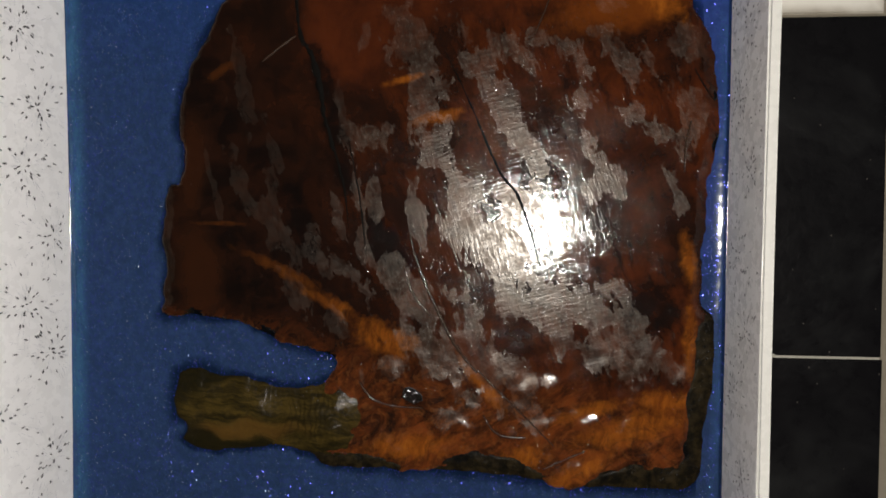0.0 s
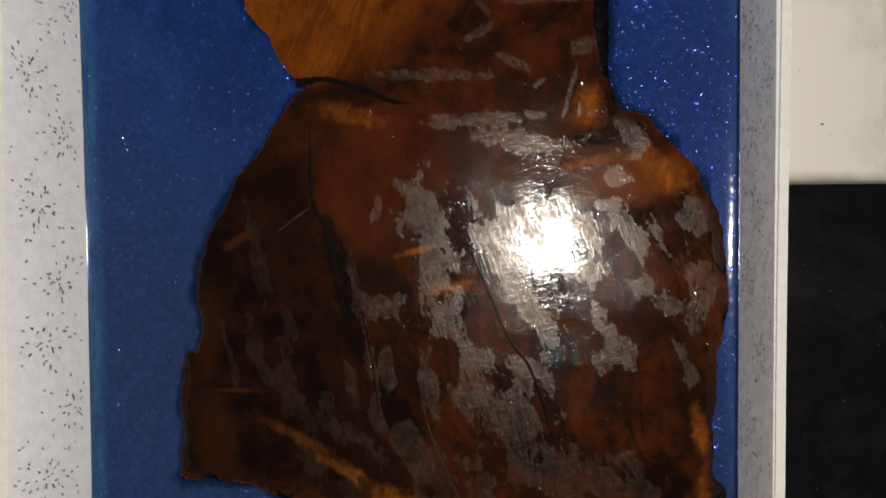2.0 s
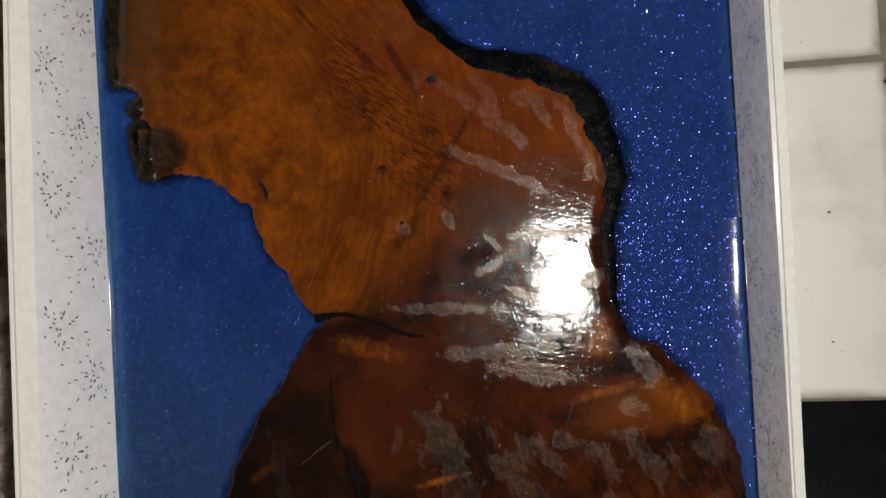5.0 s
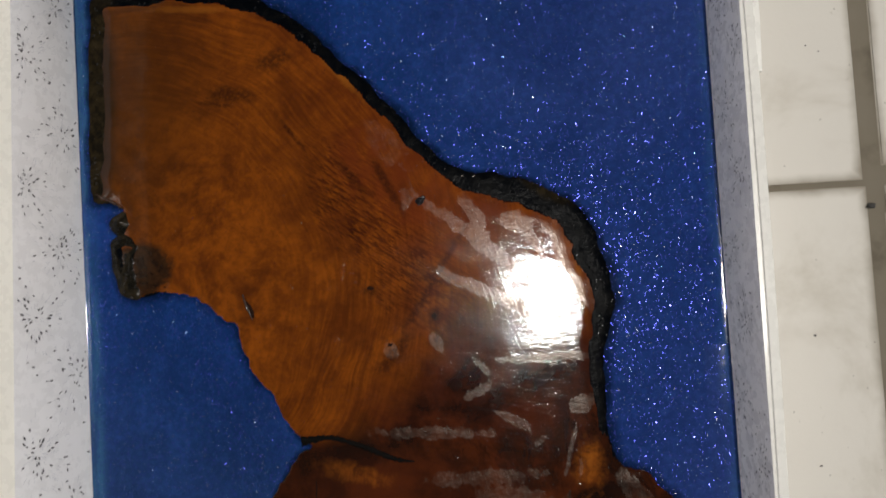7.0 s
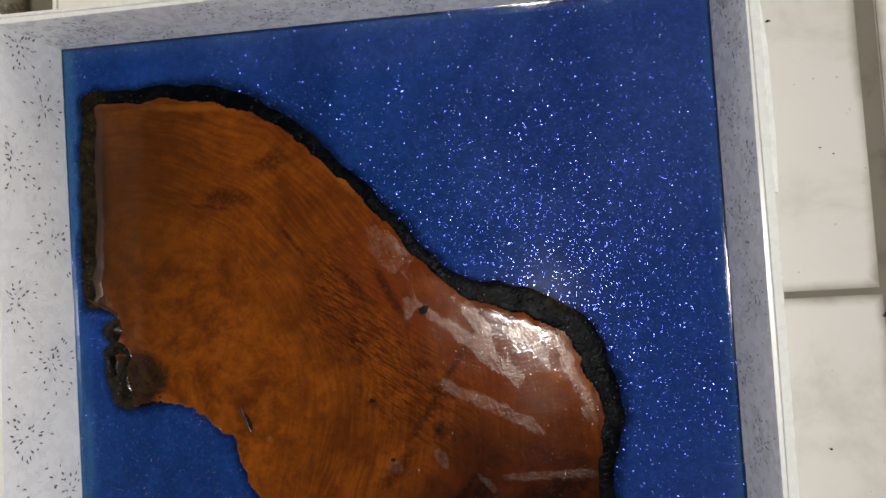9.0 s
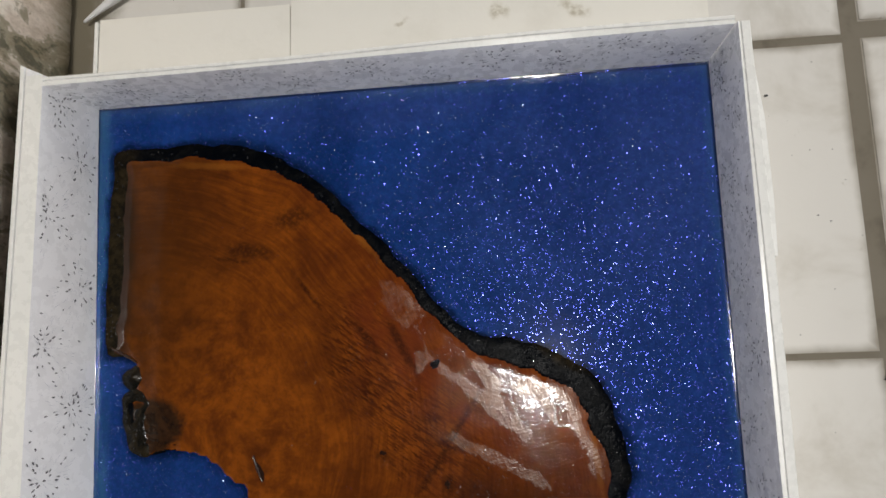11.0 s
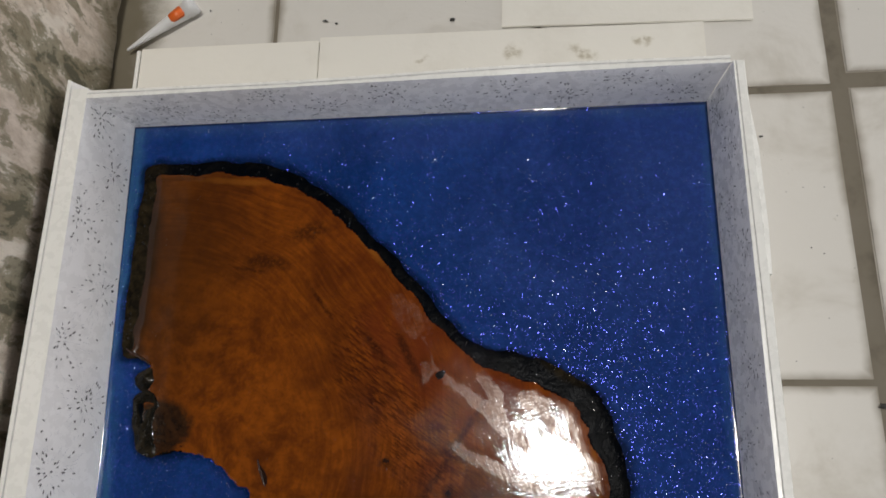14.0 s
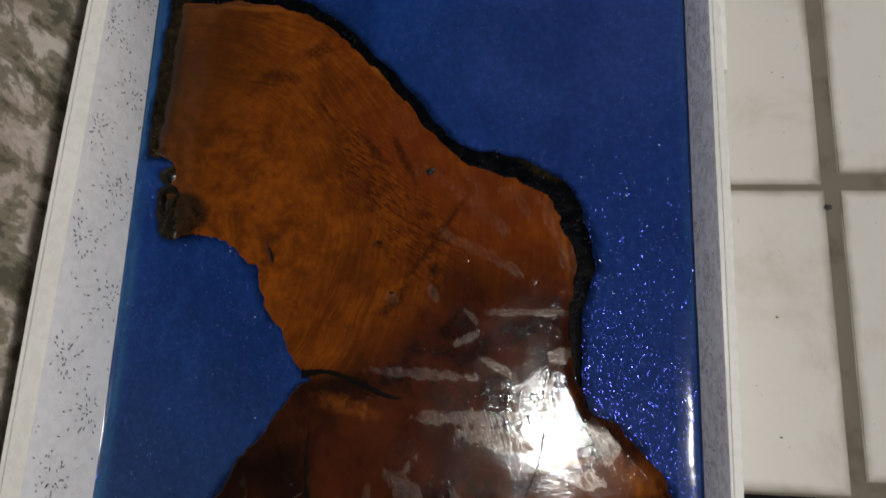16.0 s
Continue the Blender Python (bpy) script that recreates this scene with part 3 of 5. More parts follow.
def mildew_material():
    n = Nodes("mildewed_plaster")
    p = n.mapping(n.coords, scl=(1, 1, 0.5))
    big = n.noise(p, 25, 5, 0.64, 0.5)
    mid = n.noise(p, 55, 5, 0.72, 0.3)
    fine = n.noise(p, 170, 4, 0.7)
    c = n.mix(n.step(mid, 0.32, 0.66), (0.46, 0.38, 0.30), (0.70, 0.61, 0.53))
    c = n.mix(n.step(n.noise(p, 24, 4, 0.65), 0.5, 0.62, 0.0, 0.75), c, (0.76, 0.70, 0.62))
    k = n.math("ADD", n.math("MULTIPLY", big, 0.70), n.math("ADD", n.math("MULTIPLY", mid, 0.26), n.math("MULTIPLY", fine, 0.08)))
    c = n.mix(n.step(k, 0.490, 0.545, 0.0, 0.8), c, (0.19, 0.165, 0.095))
    c = n.mix(n.step(k, 0.560, 0.615, 0.0, 0.8), c, (0.075, 0.070, 0.042))
    c = n.mix(n.step(n.noise(p, 80, 4, 0.7), 0.60, 0.70, 0.0, 0.6), c, (0.09, 0.085, 0.038))
    z = n.split(n.coords)[2]
    c = n.mix(n.step(n.math("ADD", z, n.math("MULTIPLY", big, 0.06)), 0.070, 0.035, 0.0, 0.7), c, (0.19, 0.155, 0.09))
    n.set(Base_Color=c, Roughness=0.85, Normal=n.bump(n.math("ADD", mid, n.math("MULTIPLY", fine, 0.4)), 0.004))
    return n.mat


M_WOOD = heartwood_material()
M_BARK = bark_material("black_bark", (0.0012, 0.0018, 0.0030), (0.0048, 0.0050, 0.0052), 55, 0.10, 0.0009,
                       [(-0.250, 0.79, 0.024, 0.115, 0), (0.20, -0.03, 0.13, 0.022, 0), (0.31, 0.04, 0.022, 0.08, 0), (-0.16, 0.23, 0.02, 0.13, 0), (-0.10, 0.40, 0.03, 0.08, -35), (0.0, -0.025, 0.06, 0.02, 0), (0.175, 0.685, 0.03, 0.012, -30)], 0.016, 0.20)
M_KNOB = bark_material("knob_bark", (0.0050, 0.0046, 0.0034), (0.0220, 0.0160, 0.0080), 70, 0.10, 0.0006, (), 0.16, 0.10)
M_STUB = stub_material()
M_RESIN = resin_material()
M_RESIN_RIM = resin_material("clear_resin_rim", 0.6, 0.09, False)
M_GLITTER = glitter_material()
M_PANEL = panel_material()
M_PANEL_RIM = panel_material("panel_rim", (0.83, 0.82, 0.78))
blotch = Nodes("offcut_stained")
M_OFFCUT = blotch.mat
ob_p = flat(blotch.coords, blotch)
warped = flat(blotch.vmath("ADD", ob_p, blotch.scale(blotch.vmath("SUBTRACT", blotch.noise(ob_p, 60, 3, color=True), (0.5, 0.5, 0.5)), 0.022)), blotch)
stain = blotch.math("MULTIPLY", blotch.step(blotch.patches(warped, [(0.130, 1.028, 0.010, 0.011, 0), (0.205, 1.024, 0.020, 0.009, -30), (0.268, 1.036, 0.011, 0.006, 0), (0.03, 1.02, 0.008, 0.004, 20)]), 1.2, 0.3), blotch.step(blotch.noise(ob_p, 150, 4, 0.7), 0.3, 0.65))
plain = blotch.mix(blotch.step(blotch.noise(ob_p, 14, 5, 0.65), 0.45, 0.75, 0.0, 0.3), (0.80, 0.77, 0.70), (0.62, 0.58, 0.50))
blotch.set(Base_Color=blotch.mix(blotch.math("MULTIPLY", stain, 0.7), plain, (0.33, 0.27, 0.15)), Roughness=0.4, Normal=blotch.bump(blotch.noise(ob_p, 120, 3), 0.0003))
M_SEED = plain_material("seed_print", (0.075, 0.077, 0.080), 0.4, (0.1, 0.1, 0.1), 0.3, 200.0)
M_HAIR = plain_material("faint_print", (0.50, 0.51, 0.55), 0.4, (0.6, 0.6, 0.6), 0.3, 200.0)
M_CRACK = plain_material("crack_filling", (0.003, 0.0026, 0.0022), 0.6, (0.012, 0.008, 0.005), 0.5, 120.0)
M_CRACK.node_tree.nodes["Principled BSDF"].inputs["Specular IOR Level"].default_value = 0.05
M_KNOT = plain_material("knot", (0.016, 0.006, 0.0025), 0.6, (0.07, 0.022, 0.006), 0.9, 260.0)
M_KNOT.node_tree.nodes["Principled BSDF"].inputs["Specular IOR Level"].default_value = 0.06
M_NIB = plain_material("nib", (0.050, 0.020, 0.008), 0.19, (0.08, 0.03, 0.01), 0.5, 120.0, 0.0, 0.00001)
M_NIB.node_tree.nodes["Principled BSDF"].inputs["IOR"].default_value = 2.0
M_NIB.node_tree.nodes["Principled BSDF"].inputs["Specular IOR Level"].default_value = 1.0
M_WET_KNOT = plain_material("wet_knot", (0.005, 0.003, 0.002), 0.13, (0.03, 0.012, 0.005), 0.6, 200.0, 0.0, 0.00003)
M_BEAD = plain_material("resin_bead", (0.035, 0.016, 0.008), 0.12, (0.02, 0.01, 0.006), 0.5, 120.0, 0.0, 0.00004)
M_TILE_W = tile_material("white_tile", (0.69, 0.662, 0.612), (0.44, 0.40, 0.33), 0.34, 0.62, 0.9)
M_TILE_K = tile_material("black_tile", (0.0040, 0.0038, 0.0045), (0.022, 0.023, 0.023), 0.30, 0.5, 0.0)
M_TILE_K.node_tree.nodes["Principled BSDF"].inputs["Specular IOR Level"].default_value = 0.04
M_GROUT = plain_material("grout", (0.19, 0.165, 0.125), 0.9, (0.08, 0.066, 0.048), 0.8, 16.0)
M_GROUT_W = plain_material("white_grout", (0.42, 0.40, 0.35), 0.9, (0.2, 0.18, 0.15), 0.6, 30.0)
M_WALL = mildew_material()
M_GROUND = plain_material("rough_concrete", (0.30, 0.28, 0.25), 0.9, (0.18, 0.17, 0.15), 0.6, 6.0)
M_NOZZLE = plain_material("frosted_plastic", (0.86, 0.86, 0.86), 0.35, (0.6, 0.6, 0.58), 0.3, 60.0)
M_NOZZLE.node_tree.nodes["Principled BSDF"].inputs["Transmission Weight"].default_value = 0.25
M_ORANGE = plain_material("orange_plastic", (0.75, 0.14, 0.02), 0.35, (0.5, 0.1, 0.02), 0.3, 60.0)
M_CRUMB = plain_material("dark_crumb", (0.03, 0.028, 0.025), 0.6, (0.12, 0.1, 0.08), 0.4, 200.0)


# ---- building helpers ----
def holder(name, at, label, category, group="", kind=""):
    ob = new(name)
    ob.location = at
    return tagged(ob, label, category, group, kind)


def part(name, bm, material, parent=None, label="", smooth=False):
    """Links a bmesh, in world coordinates, as one mesh object under a thing or a part."""
    me = bpy.data.meshes.new(name)
    bmesh.ops.recalc_face_normals(bm, faces=bm.faces[:])
    bm.to_mesh(me)
    bm.free()
    return link_mesh(name, me, material, parent, label, smooth)


def link_mesh(name, me, material, parent=None, label="", smooth=False):
    me.materials.append(material)
    if smooth:
        me.polygons.foreach_set("use_smooth", [True] * len(me.polygons))
    ob = new(name, me)
    if parent:
        ob.parent = parent
        ob.matrix_parent_inverse = Matrix.Translation(-world_place(parent))
    return tagged(ob, label)


def world_place(ob):
    """Where an unturned object's origin lies; a part's mesh is already in world coordinates."""
    return ob.location.copy() if not ob.parent else Vector((0, 0, 0))


def box_bm(x0, x1, y0, y1, z0, z1, bevel=0.0):
    bm = bmesh.new()
    bmesh.ops.create_cube(bm, size=1)
    for v in bm.verts:
        v.co = Vector(((x0 + x1) / 2 + v.co.x * (x1 - x0), (y0 + y1) / 2 + v.co.y * (y1 - y0), (z0 + z1) / 2 + v.co.z * (z1 - z0)))
    if bevel:
        bmesh.ops.bevel(bm, geom=bm.edges[:], offset=bevel, segments=2, affect="EDGES")
    return bm


def loft(rings, closed=True):
    """Faces between successive rings of points, with the ends capped."""
    bm = bmesh.new()
    rows = [[bm.verts.new(p) for p in ring] for ring in rings]
    k = len(rings[0])
    for a, b in zip(rows, rows[1:]):
        for i in range(k if closed else k - 1):
            j = (i + 1) % k
            bm.faces.new((a[i], a[j], b[j], b[i]))
    if closed:
        bm.faces.new(rows[0])
        bm.faces.new(rows[-1])
    return bm


# ---- floor and wall ----
PITCH, TILE_X, TILE_Y = 0.3022, 0.468, 0.0715
ground = link_mesh("ground", bpy.data.meshes.new("ground"), M_GROUND)
gb = bmesh.new()
for gx, gy in ((-60, -60), (60, -60), (60, 60), (-60, 60)):
    gb.verts.new((gx, gy, -0.012))
gb.faces.new(gb.verts[:])
gb.to_mesh(ground.data)
gb.free()
tagged(ground, "rough grey concrete ground beyond the tiles", "ground", kind="structure")

floor = part("floor", box_bm(TILE_X - 3 * PITCH, TILE_X + 4 * PITCH, TILE_Y - 5 * PITCH, TILE_Y + 8 * PITCH, -0.010, -0.0016), M_GROUT,
             label="tiled floor with wide stained grout joints")
tagged(floor, category="floor", kind="structure")
part("white_grout", box_bm(TILE_X - 3 * PITCH + 0.002, TILE_X - 0.004, TILE_Y - 5 * PITCH, TILE_Y + PITCH - 0.003, -0.009, -0.0012), M_GROUT_W, floor, "pale thin grout between black tiles")

WALL_X = -0.326
wb = bmesh.new()
nx, nz = 220, 14
grid = [[wb.verts.new((WALL_X - 0.010 + 0.016 * j / nz + 0.0035 * noise.noise((i * 0.5, j * 0.5, 3.0)) + 0.004 * noise.noise((i * 0.21, j * 0.21, 9.0)), -1.4 + 3.6 * i / nx, -0.01 + 0.26 * j / nz))
         for j in range(nz + 1)] for i in range(nx + 1)]
for i in range(nx):
    for j in range(nz):
        wb.faces.new((grid[i][j], grid[i + 1][j], grid[i + 1][j + 1], grid[i][j + 1]))
rim = [e for e in wb.edges if e.is_boundary]
out = bmesh.ops.extrude_edge_only(wb, edges=rim)
for v in [g for g in out["geom"] if isinstance(g, bmesh.types.BMVert)]:
    v.co.x = WALL_X - 0.15
wall = part("wall_west", wb, M_WALL, label="low white plaster parapet blotched with dark mildew", smooth=True)
tagged(wall, category="wall", kind="structure")

# ---- casting tray: four upright plastic panels ----
Z_R, H_T = 0.032, 0.104
tray = holder("casting_tray", (0.02, 0.45, 0.0), "open casting tray of white printed plastic panels", "tray")


def side_panel(label, low, high, thick, out_dir, groove, slant=0.0):
    """A panel with a grooved upper rim. low, high: the two ends of the inner face's lower and upper line (x, y)."""
    o = Vector((*out_dir, 0))
    rings = []
    for (lx, ly), (hx, hy) in zip(low, high):
        b, t = Vector((lx, ly, 0.0)), Vector((hx, hy, H_T))
        g0, g1 = groove
        ring = [b, t - o * 0.0, t + o * (g0 - 0.0004), t + o * g0 - Vector((0, 0, 0.002)), t + o * g1 - Vector((0, 0, 0.002)), t + o * (g1 + 0.0004),
                t + o * (thick - 0.0008), t + o * thick - Vector((0, 0, 0.001)), b + o * thick]
        rings.append(ring)
    steps = 48
    fine = []
    for k in range(steps + 1):
        u = k / steps
        cell = min(int(u * (len(rings) - 1)), len(rings) - 2)
        v = u * (len(rings) - 1) - cell
        sway = o * 0.0012 * math.sin(u * 7.0 + lx * 9) + Vector((0, 0, 0.0006 * math.sin(u * 11.0)))
        fine.append([a.lerp(b, v) + sway * (1 if i not in (0, 1, len(rings[0]) - 1) else 0) for i, (a, b) in enumerate(zip(rings[cell], rings[cell + 1]))])
    # an end cut on the slant, its outer corner standing out
    for i in (3, 4, 5, 6, 7, 8):
        fine[-1][i] = fine[-1][i] + Vector((0, slant * (fine[-1][i] - fine[-1][1]).dot(o) / thick, 0))
    p = part("side_panel", loft(fine), M_PANEL, tray, label)
    p.data.materials.append(M_PANEL_RIM)
    for f in p.data.polygons:
        if f.normal.z > 0.6 or Vector(f.normal).dot(o) > 0.3:
            f.material_index = 1
    return p


def seed_print(panel, low, high, inward, seed, size=1.0):
    """Bursts of dark printed seeds on a panel's inner face, with faint hairs between them."""
    rng = random.Random(seed)
    lows, highs = [Vector((*p, 0.0)) for p in low], [Vector((*p, H_T)) for p in high]
    length = (lows[-1] - lows[0]).length
    n_in = Vector((*inward, 0)) * 0.0006

    def at(s, h):
        u, w = s / length * (len(lows) - 1), h / H_T
        k = max(0, min(int(u), len(lows) - 2))
        return lows[k].lerp(lows[k + 1], u - k).lerp(highs[k].lerp(highs[k + 1], u - k), w) + n_in

    seeds, hairs = bmesh.new(), bmesh.new()

    def blade(bm, s, h, ang, long, wide):
        ca, sa = math.cos(ang), math.sin(ang)
        pts = []
        for u, v in ((-1, 0), (-0.45, 0.85), (0.3, 1), (1, 0.1), (0.3, -1), (-0.45, -0.85)):
            ds, dh = u * long / 2, v * wide / 2
            ss, hh = s + ds * ca - dh * sa, h + ds * sa + dh * ca
            if not (0.004 < ss < length - 0.004 and Z_R + 0.002 < hh < H_T - 0.003):
                return
            pts.append(bm.verts.new(at(ss, hh)))
        bm.faces.new(pts)

    s, side = 0.012, seed % 2
    while s < length:
        # a dandelion head: rings of seeds pointing outwards, denser near the middle
        h = (rng.uniform(0.046, 0.060) if side else rng.uniform(0.072, 0.092)) + rng.uniform(-0.006, 0.006)
        side, big = 1 - side, rng.uniform(0.9, 1.12)
        for rad, count in ((0.0040, 4), (0.0095, 8), (0.0150, 9), (0.0205, 8), (0.0270, 6)):
            start = rng.uniform(0, 6.28)
            for k in range(count):
                ang = start + 2 * math.pi * k / count + rng.gauss(0, 0.3)
                far = big * rad * rng.uniform(0.7, 1.25)
                if rng.random() < 0.18:
                    continue
                blade(seeds, s + far * math.cos(ang), h + far * math.sin(ang), ang + rng.gauss(0, 0.16), size * rng.uniform(0.0026, 0.0047), size * rng.uniform(0.0010, 0.0018))
        for _ in range(60):
            ang, rad = rng.uniform(0, 2 * math.pi), big * rng.uniform(0.004, 0.036)
            blade(hairs, s + rad * math.cos(ang), h + rad * math.sin(ang), ang, rng.uniform(0.004, 0.009), 0.00028)
        for _ in range(9):
            blade(seeds, s + rng.uniform(-0.05, 0.05), rng.uniform(Z_R, H_T), rng.uniform(0.9, 2.2), size * rng.uniform(0.0024, 0.0042), size * rng.uniform(0.0009, 0.0016))
        s += rng.uniform(0.043, 0.066)
    tagged(part("seed_print", seeds, M_SEED, panel, "small black printed seed marks"), kind="stuff")
    tagged(part("hair_print", hairs, M_HAIR, panel, "faint grey printed strokes"), kind="stuff")


Y0, Y1 = -0.135, 0.947


def left_foot(y):
    """How far out the left panel's foot stands: it opens more and more towards the near end."""
    u = (y - Y0) / 0.363
    return -0.2473 - 0.0008 * u - 0.0101 * u * (u - 1) / 2 + 0.0064 * u * (u - 1) * (u - 2) / 6


L_Y = [Y0 + (Y1 + 0.006 - Y0) * k / 18 for k in range(19)]
L_LOW = tuple((left_foot(y), y) for y in L_Y)
L_HIGH = tuple((-0.2885 - 0.001 * k / 18, y) for k, y in enumerate(L_Y))
R_LOW, R_HIGH = ((0.3183, Y0), (0.3200, Y1)), ((0.3235, Y0), (0.3295, Y1 + 0.006))
T_LOW, T_HIGH = ((-0.2740, 0.9440), (0.3200, 0.9470)), ((-0.2895, 0.9420), (0.3275, 0.9510))
B_LOW, B_HIGH = ((-0.2473, Y0), (0.3183, Y0)), ((-0.2885, Y0 - 0.004), (0.3235, Y0 - 0.004))
p_left = side_panel("white printed panel with a broad plain rim", L_LOW, L_HIGH, 0.0250, (-1, 0), (0.0185, 0.0200), 0.012)
p_right = side_panel("white printed panel, shaded inside, thin rim", R_LOW, R_HIGH, 0.0105, (1, 0), (0.0022, 0.0029))
p_top = side_panel("white printed end panel with double rim", T_LOW, T_HIGH, 0.0085, (0, 1), (0.0036, 0.0052))
p_bottom = side_panel("white printed end panel", B_LOW, B_HIGH, 0.0085, (0, -1), (0.0036, 0.0052))
seed_print(p_left, L_LOW, L_HIGH, (1, 0), 5, 1.0)
seed_print(p_right, R_LOW, R_HIGH, (-1, 0), 6, 1.0)
seed_print(p_top, T_LOW, T_HIGH, (0, -1), 7)
seed_print(p_bottom, B_LOW, B_HIGH, (0, 1), 8)
part("edge_strip", loft([[(0.3385, y, 0.02), (0.3402, y, 0.100), (0.3440 + w, y, 0.098), (0.3430 + w, y, 0.02)] for y, w in ((0.755, 0.0), (0.80, 0.0015), (0.87, 0.001), (0.915, -0.003))]),
     M_PANEL_RIM, tray, "white plastic strip stuck along the rim")
part("base_sheet", box_bm(-0.285, 0.33, Y0 - 0.004, 0.95, 0.0005, 0.0055), M_PANEL_RIM, tray, "white base sheet")

# ---- blue resin ----
resin = holder("resin_pour", (0.02, 0.42, 0.006), "glossy deep blue glittering epoxy resin in the tray", "resin")
corner = [(-0.2610, Y0), (0.3200, Y0), (0.3231, 0.9484), (-0.2792, 0.9434), (-0.2686, 0.590), (-0.2612, 0.228)]
rb = bmesh.new()
lo = [rb.verts.new((x, y, 0.006)) for x, y in corner]
hi = [rb.verts.new((x, y, Z_R - 0.003)) for x, y in corner]
rb.faces.new(hi)
rb.faces.new(lo[::-1])
for i in range(len(corner)):
    j = (i + 1) % len(corner)
    rb.faces.new((lo[i], lo[j], hi[j], hi[i]))
part("resin_block", rb, M_RESIN_RIM, resin, "deep blue resin with glitter")


def edge_fillet(line, inward, radius, soft):
    """A small concave rise of resin against a panel, along a line of places."""
    rings = []
    steps = 420
    n_in = Vector((*inward, 0))
    far = soft * 3.8
    for k in range(steps + 1):
        u = k / steps * (len(line) - 1)
        c = min(int(u), len(line) - 2)
        a, b = line[c], line[c + 1]
        base = Vector((a[0] + (b[0] - a[0]) * (u - c), a[1] + (b[1] - a[1]) * (u - c), Z_R))
        u = k / steps
        r = radius * (0.75 + 0.22 * noise.noise((u * 17, line[0][0] * 7, line[1][1] * 5)) + 0.05 * noise.noise((u * 120, line[0][0] * 3, 1.5)))
        ring = [base - n_in * 0.003 + Vector((0, 0, r))]
        reach = soft * (0.85 + 0.4 * noise.noise((u * 9, line[0][0] * 3, 4.0)))
        for j in range(15):
            x = far * (j / 14) ** 1.5
            ring.append(base + n_in * x + Vector((0, 0, r * math.exp(-x / reach) - 0.00012 * (j / 14) ** 4)))
        ring.append(base + n_in * far - Vector((0, 0, 0.002)))
        ring.append(base - n_in * 0.003 - Vector((0, 0, 0.002)))
        rings.append(ring)
    return loft(rings)


def on(line_low, line_high):
    w = Z_R / H_T
    return [(a[0] + (b[0] - a[0]) * w, a[1] + (b[1] - a[1]) * w) for a, b in zip(line_low, line_high)]


def stretch(line, a, b):
    """The stretch of a straight line from share a to share b."""
    (x0, y0), (x1, y1) = line
    return tuple((x0 + (x1 - x0) * k, y0 + (y1 - y0) * k) for k in (a, b))


for lo_, hi_, inward, rise, soft in ((L_LOW, L_HIGH, (1, 0), 0.0007, 0.0016), (stretch(R_LOW, 0.0, 0.62), stretch(R_HIGH, 0.0, 0.62), (-1, 0), 0.0028, 0.0075), (stretch(R_LOW, 0.62, 1.0), stretch(R_HIGH, 0.62, 1.0), (-1, 0), 0.0007, 0.0016),
                                      (T_LOW, T_HIGH, (0, -1), 0.0010, 0.0030), (B_LOW, B_HIGH, (0, 1), 0.0022, 0.0045)):
    part("resin_rim", edge_fillet(on(lo_, hi_), inward, rise, soft), M_RESIN_RIM, resin, "thin rim of resin climbing the panel", smooth=True)

# ---- wooden slab ----
# outline: x, y, width of the bark along it
HEAD = [(-0.257, 0.897, 0.012), (-0.222, 0.899, 0.013), (-0.171, 0.900, 0.014), (-0.127, 0.896, 0.015), (-0.101, 0.887, 0.014), (-0.074, 0.871, 0.013),
        (-0.043, 0.848, 0.013), (-0.013, 0.817, 0.012), (0.012, 0.792, 0.013), (0.037, 0.764, 0.012), (0.056, 0.740, 0.013), (0.080, 0.713, 0.013),
        (0.109, 0.703, 0.018), (0.134, 0.698, 0.023), (0.163, 0.689, 0.022), (0.186, 0.675, 0.023), (0.205, 0.657, 0.025), (0.215, 0.635, 0.022),
        (0.224, 0.596, 0.019), (0.226, 0.576, 0.018), (0.222, 0.557, 0.016), (0.214, 0.531, 0.013), (0.214, 0.496, 0.011)]
BODY_RIGHT = [(0.215, 0.462, 0.006), (0.223, 0.437, 0.002), (0.244, 0.426, 0.001), (0.267, 0.401, 0.001), (0.285, 0.381, 0.001), (0.300, 0.351, 0.002),
              (0.310, 0.312, 0.004), (0.316, 0.274, 0.005), (0.312, 0.248, 0.004), (0.304, 0.226, 0.003), (0.304, 0.193, 0.003), (0.299, 0.165, 0.003),
              (0.299, 0.138, 0.003), (0.302, 0.121, 0.006), (0.314, 0.108, 0.015), (0.318, 0.073, 0.020), (0.314, 0.044, 0.021), (0.307, 0.019, 0.018),
              (0.305, -0.010, 0.018), (0.300, -0.028, 0.020), (0.289, -0.038, 0.022)]
ROOT = [(0.252, -0.039, 0.020), (0.225, -0.039, 0.012), (0.200, -0.040, 0.002), (0.175, -0.037, 0.004), (0.140, -0.033, 0.015), (0.105, -0.030, 0.017),
        (0.070, -0.028, 0.004), (0.040, -0.030, 0.003), (0.009, -0.028, 0.013), (-0.026, -0.029, 0.018), (-0.036, -0.010, 0.010), (-0.032, 0.025, 0.006),
        (-0.019, 0.048, 0.003), (-0.014, 0.062, 0.003), (-0.022, 0.074, 0.003), (-0.063, 0.082, 0.003), (-0.089, 0.094, 0.003), (-0.115, 0.101, 0.004)]
